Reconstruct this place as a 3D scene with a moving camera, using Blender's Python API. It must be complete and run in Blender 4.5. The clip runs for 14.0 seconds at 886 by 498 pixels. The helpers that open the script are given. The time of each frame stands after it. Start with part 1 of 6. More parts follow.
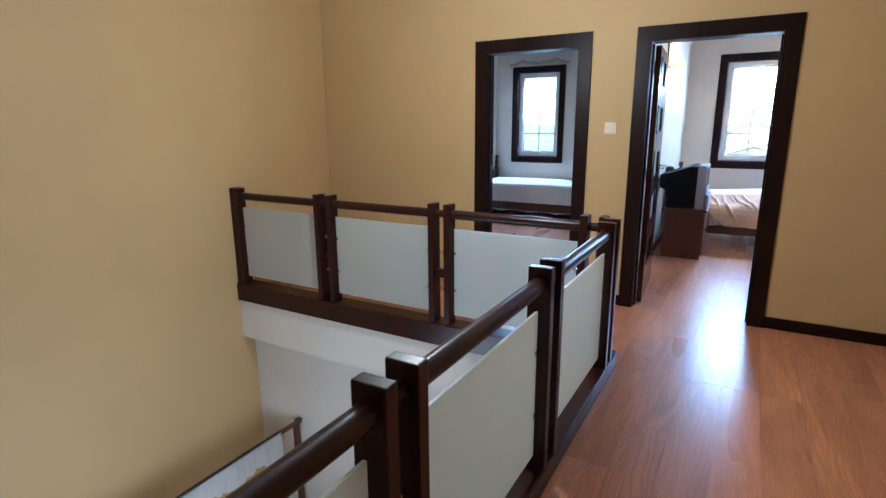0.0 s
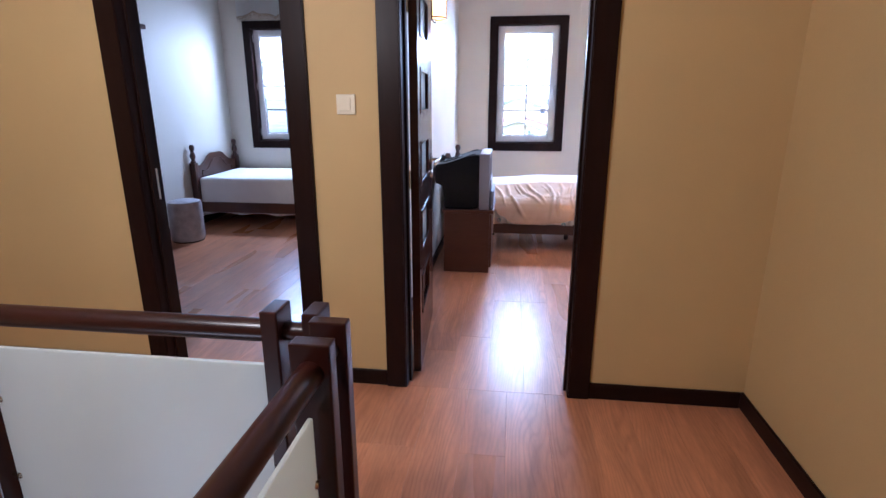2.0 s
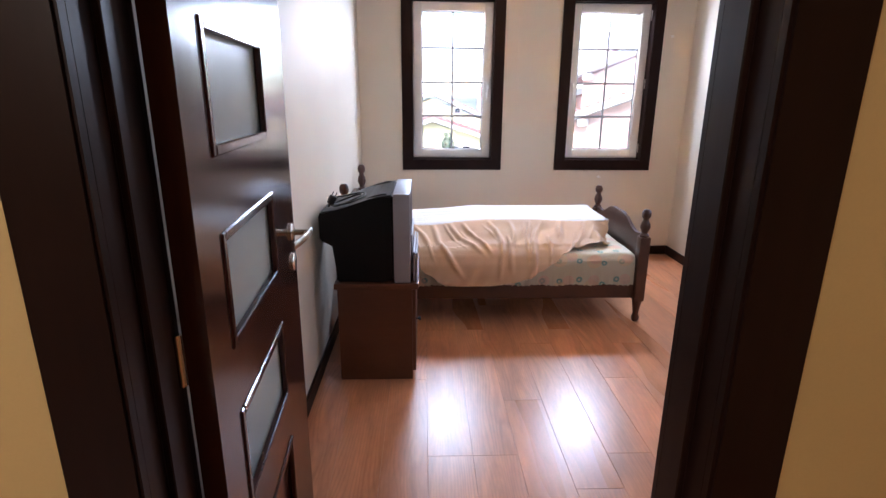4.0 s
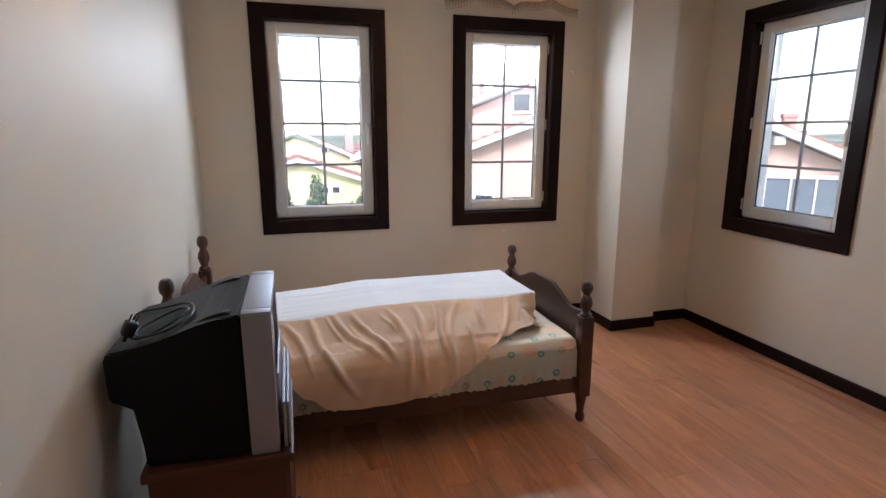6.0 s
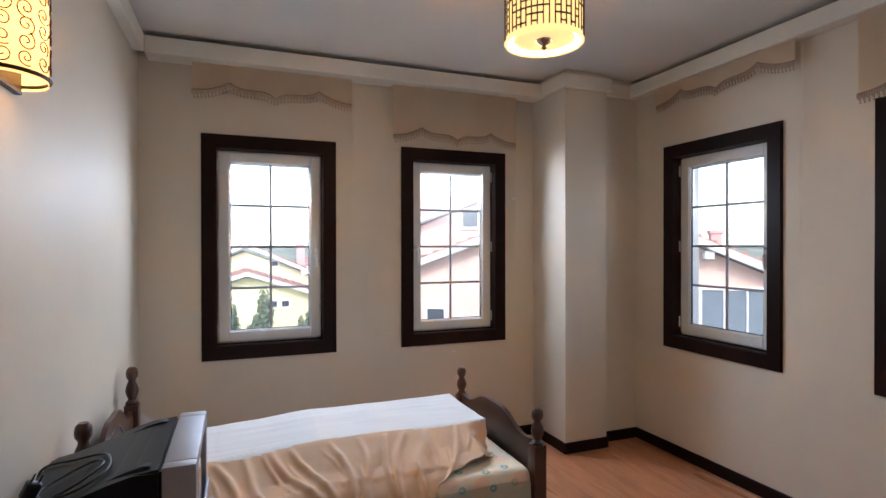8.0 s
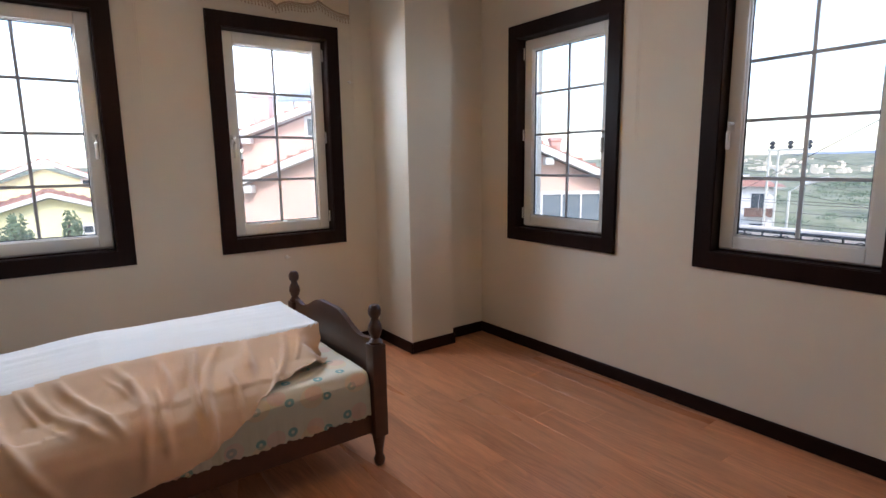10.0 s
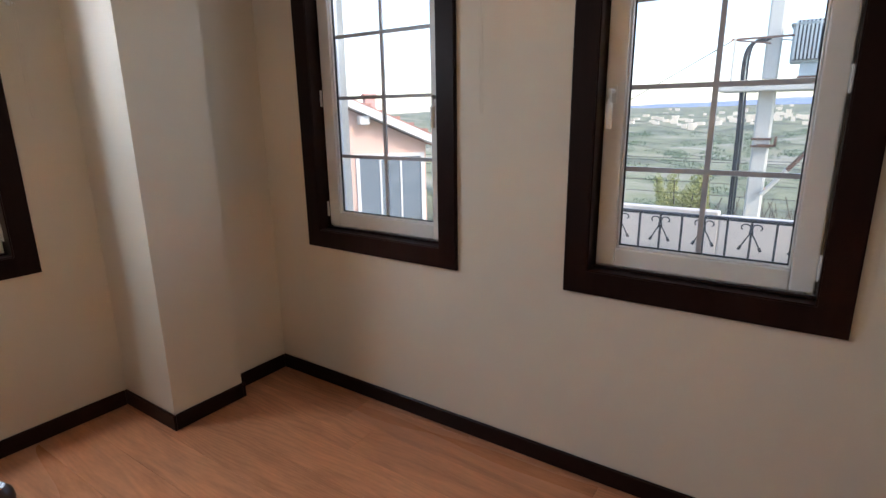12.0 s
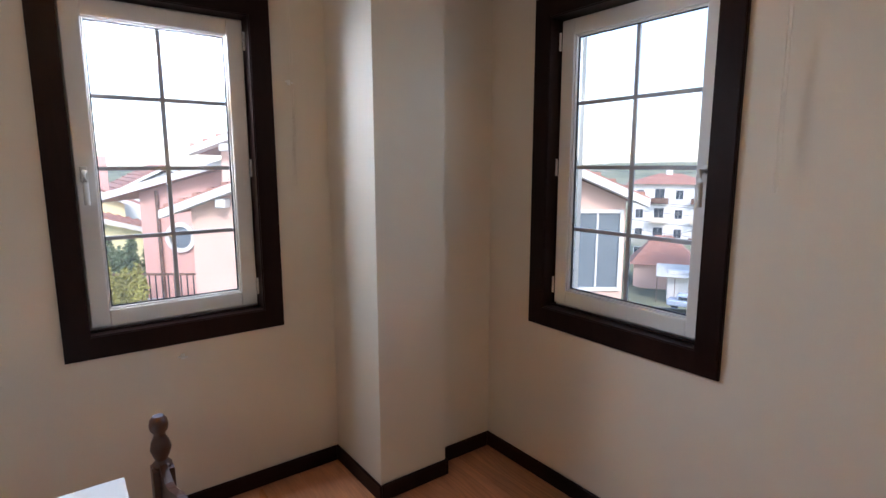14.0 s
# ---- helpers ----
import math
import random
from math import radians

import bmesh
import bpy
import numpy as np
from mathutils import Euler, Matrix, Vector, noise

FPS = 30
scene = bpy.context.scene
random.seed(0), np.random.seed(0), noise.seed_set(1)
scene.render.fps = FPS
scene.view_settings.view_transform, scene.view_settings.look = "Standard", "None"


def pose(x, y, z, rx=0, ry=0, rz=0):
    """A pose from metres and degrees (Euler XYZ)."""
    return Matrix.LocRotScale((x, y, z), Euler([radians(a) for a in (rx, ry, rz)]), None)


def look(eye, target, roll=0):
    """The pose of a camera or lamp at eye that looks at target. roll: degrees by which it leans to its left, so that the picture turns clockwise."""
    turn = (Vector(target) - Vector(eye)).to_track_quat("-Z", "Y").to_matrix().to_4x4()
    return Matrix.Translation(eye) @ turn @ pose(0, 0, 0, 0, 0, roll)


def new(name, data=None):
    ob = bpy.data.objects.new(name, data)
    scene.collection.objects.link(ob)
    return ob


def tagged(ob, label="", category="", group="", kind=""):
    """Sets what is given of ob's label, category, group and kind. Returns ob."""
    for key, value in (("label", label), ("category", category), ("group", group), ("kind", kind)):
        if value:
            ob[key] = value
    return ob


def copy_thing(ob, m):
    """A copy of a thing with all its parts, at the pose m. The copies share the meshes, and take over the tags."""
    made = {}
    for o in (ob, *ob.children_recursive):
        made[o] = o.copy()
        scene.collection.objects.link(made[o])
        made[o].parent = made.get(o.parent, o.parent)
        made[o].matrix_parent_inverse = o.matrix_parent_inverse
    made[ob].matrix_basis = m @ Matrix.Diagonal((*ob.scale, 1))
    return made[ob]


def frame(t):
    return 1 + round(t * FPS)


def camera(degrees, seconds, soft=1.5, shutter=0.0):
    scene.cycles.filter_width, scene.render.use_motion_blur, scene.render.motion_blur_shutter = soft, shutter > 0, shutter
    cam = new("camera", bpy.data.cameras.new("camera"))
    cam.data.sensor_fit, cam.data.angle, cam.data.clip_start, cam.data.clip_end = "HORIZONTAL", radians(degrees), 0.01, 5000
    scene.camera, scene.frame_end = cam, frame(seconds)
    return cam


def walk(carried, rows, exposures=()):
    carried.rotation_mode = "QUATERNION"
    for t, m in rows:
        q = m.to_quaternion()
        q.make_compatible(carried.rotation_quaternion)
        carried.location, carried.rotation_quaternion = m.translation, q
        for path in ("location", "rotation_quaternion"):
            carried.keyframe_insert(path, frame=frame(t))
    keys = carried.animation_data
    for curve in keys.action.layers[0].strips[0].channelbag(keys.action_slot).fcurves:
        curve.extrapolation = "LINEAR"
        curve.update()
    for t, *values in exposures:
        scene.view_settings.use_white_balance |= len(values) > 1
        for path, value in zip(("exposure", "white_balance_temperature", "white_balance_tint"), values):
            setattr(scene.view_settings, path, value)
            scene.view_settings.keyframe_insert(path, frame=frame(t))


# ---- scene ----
cam = camera(79.8, 14.0)
PATH = [
    (0, (0.489, -4.283, 1.45), (-0.483, -2.596, 0.991), -0.4),
    (0.5, (0.398, -3.855, 1.43), (-0.222, -2.023, 0.92), -0.4),
    (1, (0.373, -3.392, 1.468), (-0.055, -1.515, 0.927), -0.3),
    (1.5, (0.281, -2.907, 1.478), (-0.04, -1.012, 0.927), -0.3),
    (2, (0.27, -2.415, 1.438), (0.028, -0.507, 0.89), -0.0),
    (2.5, (0.242, -1.943, 1.452), (0.07, -0.029, 0.899), -0.1),
    (3, (0.204, -1.493, 1.471), (0.106, 0.424, 0.91), 0.1),
    (5.3, (0.167, 0.182, 1.452), (0.54, 2.083, 0.954), 0.2),
    (5.5, (0.177, 0.265, 1.465), (0.606, 2.158, 0.983), 0.1),
    (6, (0.181, 0.35, 1.508), (0.722, 2.228, 1.085), 0.0),
    (6.5, (0.17, 0.368, 1.567), (0.799, 2.243, 1.27), -0.0),
    (7, (0.168, 0.346, 1.601), (0.848, 2.223, 1.479), -0.2),
    (7.2, (0.167, 0.337, 1.612), (0.858, 2.212, 1.551), -0.2),
    (9.3, (0.375, 0.414, 1.413), (1.275, 2.2, 1.407), -1.3),
    (9.5, (0.4, 0.468, 1.384), (1.369, 2.215, 1.288), -1.1),
    (10, (0.489, 0.615, 1.396), (1.665, 2.199, 1.073), -0.8),
    (10.5, (0.708, 0.776, 1.403), (2.049, 2.195, 0.968), -0.7),
    (11, (0.959, 0.914, 1.414), (2.414, 2.2, 0.936), -0.7),
    (11.5, (1.208, 1.132, 1.433), (2.758, 2.294, 0.936), -0.8),
    (12, (1.358, 1.357, 1.502), (2.96, 2.446, 1.006), -0.8),
    (12.5, (1.485, 1.528, 1.545), (3.082, 2.634, 1.069), -0.9),
    (13, (1.484, 1.652, 1.571), (3.036, 2.831, 1.125), -0.9),
    (13.5, (1.42, 1.71, 1.586), (2.827, 3.078, 1.201), -0.3),
    (14, (1.392, 1.715, 1.595), (2.565, 3.305, 1.282), -0.1),
]
EXPOSURES = [(0.0, 3.06, 4450, 9), (0.6, 3.05, 4450, 12), (1.5, 3.00, 4700, 22), (3.2, 2.94, 5050, 23), (5.3, 1.84, 6500, 15), (5.6, 1.82, 5950, 15), (6.5, 1.84, 6050, 16), (7.2, 1.84, 5900, 15), (9.3, 1.74, 6000, 15), (12.5, 1.60, 6250, 14), (13.4, 1.50, 6700, 17), (14.0, 1.68, 5850, 15)]
walk(cam, [(t, look(eye, target, roll)) for t, eye, target, roll in PATH], EXPOSURES)
# ---- build ----
# world, sun and lamps
world = bpy.data.worlds.new("sky")
scene.world = world
world.use_nodes = True
wn = world.node_tree
sky = wn.nodes.new("ShaderNodeTexSky")
sky.sky_type = "NISHITA"
sky.sun_disc = False
sky.sun_elevation = radians(38)
sky.sun_rotation = radians(200)
sky.dust_density = 1.0
sky.air_density = 1.0
wn.links.new(sky.outputs[0], wn.nodes["Background"].inputs[0])
wn.nodes["Background"].inputs[1].default_value = 0.15
sun_data = bpy.data.lights.new("sun", "SUN")
sun_data.energy, sun_data.angle, sun_data.color = 0.95, radians(14), (1.0, 0.93, 0.83)
sun = new("sun", sun_data)
sun.matrix_world = look((0, 0, 0), (0.34 * 0.79, 0.94 * 0.79, -0.62))


def point_lamp(name, at, watts, colour, radius):
    d = bpy.data.lights.new(name, "POINT")
    d.energy, d.color, d.shadow_soft_size = watts, colour, radius
    ob = new(name, d)
    ob.location = at
    return ob


WARM = (1.0, 0.74, 0.42)
point_lamp("hall_bulb", (-0.95, -1.9, 1.985), 9.0, (1.0, 0.87, 0.64), 0.09)
point_lamp("stair_bulb", (-1.7, -2.9, -0.9), 5.5, (1.0, 0.95, 0.84), 0.35)
point_lamp("pendant_bulb", (1.37, 2.2, 2.5), 11.0, WARM, 0.04)
point_lamp("sconce_bulb", (-0.32, 2.10, 2.17), 0.6, WARM, 0.03)


def window_light(name, at, yaw, width, height, watts, tilt=58):
    """Sky light in the upper part of a window's opening, facing in."""
    d = bpy.data.lights.new(name, "AREA")
    d.shape, d.size, d.size_y, d.energy, d.color = "RECTANGLE", width, height, watts, (0.80, 0.91, 1.0)
    ob = new(name, d)
    ob.matrix_world = pose(*at, tilt, 0, yaw)
    return ob


window_light("window_light_1", (0.43, 4.45, 2.02), 180, 0.50, 0.32, 7.4, 40)
window_light("window_light_2", (1.82, 4.45, 2.10), 180, 0.50, 0.18, 7.8, 40)
window_light("window_light_3", (3.51, 3.07, 2.02), 90, 0.56, 0.32, 0.8)
window_light("window_light_4", (3.51, 1.633, 2.02), 90, 0.52, 0.32, 0.95)
window_light("window_light_5", (-2.615, 4.45, 2.02), 180, 0.50, 0.32, 7.5, 36)


# materials
def material(name, colour, rough=0.5, metal=0.0, vary=0.12, scale=6.0, fine=60.0, bump=0.05, stretch=(1, 1, 1), coat=0.0, spec=0.5, per_object=0.0):
    m = bpy.data.materials.new(name)
    m.use_nodes = True
    nt = m.node_tree
    b = nt.nodes["Principled BSDF"]
    tex = nt.nodes.new("ShaderNodeTexCoord")
    mp = nt.nodes.new("ShaderNodeMapping")
    mp.inputs["Scale"].default_value = stretch
    nt.links.new(tex.outputs["Object"], mp.inputs[0])
    src = mp.outputs[0]
    if per_object:
        info = nt.nodes.new("ShaderNodeObjectInfo")
        off = nt.nodes.new("ShaderNodeVectorMath")
        off.operation = "SCALE"
        off.inputs[0].default_value = (37.0, 53.0, 71.0)
        nt.links.new(info.outputs["Random"], off.inputs["Scale"])
        add = nt.nodes.new("ShaderNodeVectorMath")
        nt.links.new(src, add.inputs[0])
        nt.links.new(off.outputs[0], add.inputs[1])
        src = add.outputs[0]
    big, small = nt.nodes.new("ShaderNodeTexNoise"), nt.nodes.new("ShaderNodeTexNoise")
    big.inputs["Scale"].default_value, big.inputs["Detail"].default_value = scale, 3
    small.inputs["Scale"].default_value, small.inputs["Detail"].default_value = fine, 2
    for n in (big, small):
        nt.links.new(src, n.inputs["Vector"])
    mix = nt.nodes.new("ShaderNodeMath")
    mix.operation = "MULTIPLY_ADD"
    mix.inputs[1].default_value = 0.35
    nt.links.new(small.outputs[0], mix.inputs[0])
    nt.links.new(big.outputs[0], mix.inputs[2])
    ramp = nt.nodes.new("ShaderNodeMapRange")
    ramp.inputs[1].default_value, ramp.inputs[2].default_value = 0.42, 0.95
    ramp.inputs[3].default_value, ramp.inputs[4].default_value = 1 - vary, 1 + vary
    nt.links.new(mix.outputs[0], ramp.inputs[0])
    val = ramp.outputs[0]
    if per_object:
        r2 = nt.nodes.new("ShaderNodeMapRange")
        r2.inputs[3].default_value, r2.inputs[4].default_value = 1 - per_object, 1 + per_object
        nt.links.new(info.outputs["Random"], r2.inputs[0])
        mu = nt.nodes.new("ShaderNodeMath")
        mu.operation = "MULTIPLY"
        nt.links.new(val, mu.inputs[0])
        nt.links.new(r2.outputs[0], mu.inputs[1])
        val = mu.outputs[0]
    hue = nt.nodes.new("ShaderNodeHueSaturation")
    hue.inputs["Color"].default_value = (*colour, 1)
    nt.links.new(val, hue.inputs["Value"])
    nt.links.new(hue.outputs[0], b.inputs["Base Color"])
    b.inputs["Roughness"].default_value, b.inputs["Metallic"].default_value = rough, metal
    b.inputs["Specular IOR Level"].default_value = spec
    b.inputs["Coat Weight"].default_value = coat
    b.inputs["Coat Roughness"].default_value = 0.15
    if bump:
        bp = nt.nodes.new("ShaderNodeBump")
        bp.inputs["Strength"].default_value, bp.inputs["Distance"].default_value = bump, 0.01
        nt.links.new(mix.outputs[0], bp.inputs["Height"])
        nt.links.new(bp.outputs[0], b.inputs["Normal"])
    return m


def glow(name, colour, strength):
    m = bpy.data.materials.new(name)
    m.use_nodes = True
    b = m.node_tree.nodes["Principled BSDF"]
    b.inputs["Base Color"].default_value = (*colour, 1)
    b.inputs["Emission Color"].default_value = (*colour, 1)
    b.inputs["Emission Strength"].default_value = strength
    return m


def window_glass(name):
    """Clear pane with a mirror gloss and a thin veil imitating outdoor haze."""
    m = bpy.data.materials.new(name)
    m.use_nodes = True
    nt = m.node_tree
    nt.nodes.remove(nt.nodes["Principled BSDF"])
    out = nt.nodes["Material Output"]
    clear, gloss, veil = nt.nodes.new("ShaderNodeBsdfTransparent"), nt.nodes.new("ShaderNodeBsdfGlossy"), nt.nodes.new("ShaderNodeBsdfTranslucent")
    gloss.inputs["Roughness"].default_value = 0.0
    veil.inputs["Color"].default_value = (0.9, 0.9, 0.9, 1)
    fr, mix_g, mix_d = nt.nodes.new("ShaderNodeFresnel"), nt.nodes.new("ShaderNodeMixShader"), nt.nodes.new("ShaderNodeMixShader")
    fr.inputs["IOR"].default_value = 1.3
    tc, n, mr = nt.nodes.new("ShaderNodeTexCoord"), nt.nodes.new("ShaderNodeTexNoise"), nt.nodes.new("ShaderNodeMapRange")
    n.inputs["Scale"].default_value = 3.0
    mr.inputs[3].default_value, mr.inputs[4].default_value = 0.022, 0.045
    nt.links.new(tc.outputs["Object"], n.inputs["Vector"])
    nt.links.new(n.outputs[0], mr.inputs[0])
    nt.links.new(fr.outputs[0], mix_g.inputs[0])
    nt.links.new(clear.outputs[0], mix_g.inputs[1])
    nt.links.new(gloss.outputs[0], mix_g.inputs[2])
    nt.links.new(mr.outputs[0], mix_d.inputs[0])
    nt.links.new(mix_g.outputs[0], mix_d.inputs[1])
    nt.links.new(veil.outputs[0], mix_d.inputs[2])
    nt.links.new(mix_d.outputs[0], out.inputs["Surface"])
    return m


WALL_HALL = material("ochre_wall_paint", (0.56, 0.392, 0.168), 0.65, vary=0.05, scale=1.5, fine=180, bump=0.06)
WALL_ROOM = material("cream_wall_paint", (0.68, 0.605, 0.50), 0.6, vary=0.04, scale=1.3, fine=180, bump=0.06)
WALL_WHITE = material("pale_wall_paint", (0.70, 0.66, 0.57), 0.6, vary=0.04, scale=1.3, fine=180, bump=0.05)
CEILING = material("white_ceiling_paint", (0.74, 0.73, 0.70), 0.8, vary=0.03, scale=1.2, fine=200, bump=0.03)
CORNICE = material("white_plaster", (0.80, 0.77, 0.70), 0.7, vary=0.03, bump=0.02)
DARK = material("dark_stained_wood", (0.015, 0.006, 0.0045), 0.36, vary=0.35, scale=5, fine=50, bump=0.05, stretch=(1, 1, 0.12), spec=0.13)
DARK_X = material("dark_stained_wood_level", (0.015, 0.006, 0.0045), 0.36, vary=0.35, scale=5, fine=50, bump=0.05, stretch=(0.15, 0.15, 1), spec=0.13)
RAILWOOD = material("reddish_dark_wood", (0.024, 0.006, 0.004), 0.3, vary=0.35, scale=7, fine=60, bump=0.03, stretch=(0.3, 0.3, 0.3), coat=0.05, spec=0.26)
DOORWOOD = material("mahogany_door_veneer", (0.042, 0.013, 0.009), 0.16, vary=0.3, scale=6, fine=70, bump=0.04, stretch=(1, 1, 0.1), spec=0.45)
BEDWOOD = material("walnut_bed_wood", (0.062, 0.021, 0.010), 0.34, vary=0.35, scale=7, fine=60, bump=0.05, stretch=(0.4, 0.4, 0.4), coat=0.12)
TVCAB = material("dark_red_brown_veneer", (0.095, 0.032, 0.014), 0.42, vary=0.2, scale=5, fine=80, bump=0.03, stretch=(0.2, 0.2, 1))
CABWOOD = material("brown_veneer", (0.17, 0.058, 0.022), 0.4, vary=0.2, scale=5, fine=80, bump=0.03, stretch=(0.2, 0.2, 1))
PLANK = material("oak_laminate", (0.51, 0.222, 0.110), 0.27, vary=0.26, scale=5, fine=60, bump=0.02, stretch=(1.7, 0.26, 1), per_object=0.09, spec=0.55)


def oak_figure(m):
    """Arched growth rings and lighter strips over the plain grain."""
    nt = m.node_tree
    b = nt.nodes["Principled BSDF"]
    base = b.inputs["Base Color"].links[0].from_socket
    shifted = [n for n in nt.nodes if n.bl_idname == "ShaderNodeVectorMath" and n.operation == "ADD"][0].outputs[0]
    for n in nt.nodes:
        if n.bl_idname == "ShaderNodeTexNoise" and n.inputs["Scale"].default_value < 10:
            n.inputs["Distortion"].default_value, n.inputs["Detail"].default_value = 1.6, 6
    warp, wave = nt.nodes.new("ShaderNodeTexNoise"), nt.nodes.new("ShaderNodeTexWave")
    warp.inputs["Scale"].default_value, warp.inputs["Detail"].default_value = 2.6, 2
    nt.links.new(shifted, warp.inputs["Vector"])
    push = nt.nodes.new("ShaderNodeVectorMath")
    push.operation = "MULTIPLY_ADD"
    push.inputs[1].default_value = (0.55, 0.55, 0.0)
    nt.links.new(warp.outputs["Color"], push.inputs[0])
    nt.links.new(shifted, push.inputs[2])
    wave.bands_direction = "X"
    wave.inputs["Scale"].default_value, wave.inputs["Distortion"].default_value = 9.0, 2.5
    wave.inputs["Detail"].default_value, wave.inputs["Detail Scale"].default_value = 3.0, 1.6
    nt.links.new(push.outputs[0], wave.inputs["Vector"])
    fade = nt.nodes.new("ShaderNodeTexNoise")
    fade.inputs["Scale"].default_value = 1.3
    nt.links.new(shifted, fade.inputs["Vector"])
    ramp = nt.nodes.new("ShaderNodeMapRange")
    ramp.inputs[1].default_value, ramp.inputs[2].default_value = 0.35, 0.75
    ramp.inputs[3].default_value, ramp.inputs[4].default_value = 0.05, 0.42
    nt.links.new(fade.outputs[0], ramp.inputs[0])
    line = nt.nodes.new("ShaderNodeMath")
    line.operation = "POWER"
    line.inputs[1].default_value = 2.2
    nt.links.new(wave.outputs["Fac"], line.inputs[0])
    amount = nt.nodes.new("ShaderNodeMath")
    amount.operation = "MULTIPLY"
    nt.links.new(line.outputs[0], amount.inputs[0])
    nt.links.new(ramp.outputs[0], amount.inputs[1])
    mx = nt.nodes.new("ShaderNodeMix")
    mx.data_type = "RGBA"
    nt.links.new(amount.outputs[0], mx.inputs[0])
    nt.links.new(base, mx.inputs[6])
    mx.inputs[7].default_value = (0.24, 0.085, 0.035, 1)
    nt.links.new(mx.outputs[2], b.inputs["Base Color"])
    rough = nt.nodes.new("ShaderNodeMapRange")
    rough.inputs[3].default_value, rough.inputs[4].default_value = 0.23, 0.35
    nt.links.new(fade.outputs[0], rough.inputs[0])
    nt.links.new(rough.outputs[0], b.inputs["Roughness"])


oak_figure(PLANK)
JOINT = material("dark_floor_joint", (0.14, 0.06, 0.03), 0.6, vary=0.1)
UPVC = material("white_window_plastic", (0.78, 0.76, 0.73), 0.35, vary=0.03, scale=3, bump=0.0)
GREYBAR = material("grey_window_bar", (0.48, 0.48, 0.51), 0.4, vary=0.05, bump=0.0)
RUBBER = material("black_seal", (0.02, 0.02, 0.02), 0.6, bump=0.0)
CLEAR = window_glass("window_glass")
FROST = material("frosted_glass", (0.66, 0.69, 0.68), 0.34, vary=0.03, scale=2, fine=300, bump=0.02, spec=0.5)
_nt = FROST.node_tree
_mix, _tl = _nt.nodes.new("ShaderNodeMixShader"), _nt.nodes.new("ShaderNodeBsdfTranslucent")
_tl.inputs["Color"].default_value = (0.82, 0.84, 0.79, 1)
_mix.inputs[0].default_value = 0.58
_nt.links.new(_nt.nodes["Principled BSDF"].outputs[0], _mix.inputs[1])
_nt.links.new(_tl.outputs[0], _mix.inputs[2])
_nt.links.new(_mix.outputs[0], _nt.nodes["Material Output"].inputs["Surface"])
CHROME = material("brushed_steel", (0.62, 0.58, 0.52), 0.25, metal=1.0, vary=0.05, bump=0.0)
BLIND = material("peach_blind_fabric", (0.88, 0.71, 0.53), 0.9, vary=0.06, scale=3, fine=250, bump=0.08)
BLINDW = material("white_blind_fabric", (0.72, 0.68, 0.62), 0.9, vary=0.05, scale=3, fine=250, bump=0.08)
FRINGE = material("tan_fringe", (0.40, 0.29, 0.20), 0.9, vary=0.2, bump=0.0)
CORD = material("white_cord", (0.7, 0.62, 0.52), 0.7, bump=0.0)
TVBLACK = material("black_plastic", (0.0045, 0.0045, 0.0055), 0.42, vary=0.15, fine=300, bump=0.05, spec=0.2)
TVSILVER = material("silver_plastic", (0.34, 0.33, 0.36), 0.5, metal=0.35, vary=0.04, bump=0.0)
TVSCREEN = material("dark_tube_glass", (0.02, 0.022, 0.025), 0.06, vary=0.05, bump=0.0, coat=0.6)
SHEETW = material("white_bedspread", (0.78, 0.77, 0.76), 0.85, vary=0.05, scale=4, fine=160, bump=0.12)
# blanket again, with the window light on its top put into the colour
CLOTH_LIT = material("daylit_blanket_top", (0.66, 0.64, 0.63), 0.85, vary=0.04, scale=4, fine=220, bump=0.10)
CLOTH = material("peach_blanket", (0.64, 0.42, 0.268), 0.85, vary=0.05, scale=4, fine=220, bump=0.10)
CLOTH.node_tree.nodes["Principled BSDF"].inputs["Sheen Weight"].default_value = 0.35
CLOTH.node_tree.nodes["Principled BSDF"].inputs["Sheen Roughness"].default_value = 0.45
POUF = material("grey_boucle", (0.40, 0.385, 0.40), 0.9, vary=0.2, scale=14, fine=120, bump=0.4)
SWITCH = material("ivory_switch_plastic", (0.80, 0.72, 0.55), 0.35, vary=0.02, bump=0.0)
SLAB = material("white_slab_paint", (0.72, 0.68, 0.60), 0.7, vary=0.05, scale=2, bump=0.04)
BLACKCORD = material("black_rubber_cord", (0.01, 0.01, 0.01), 0.4, bump=0.0)


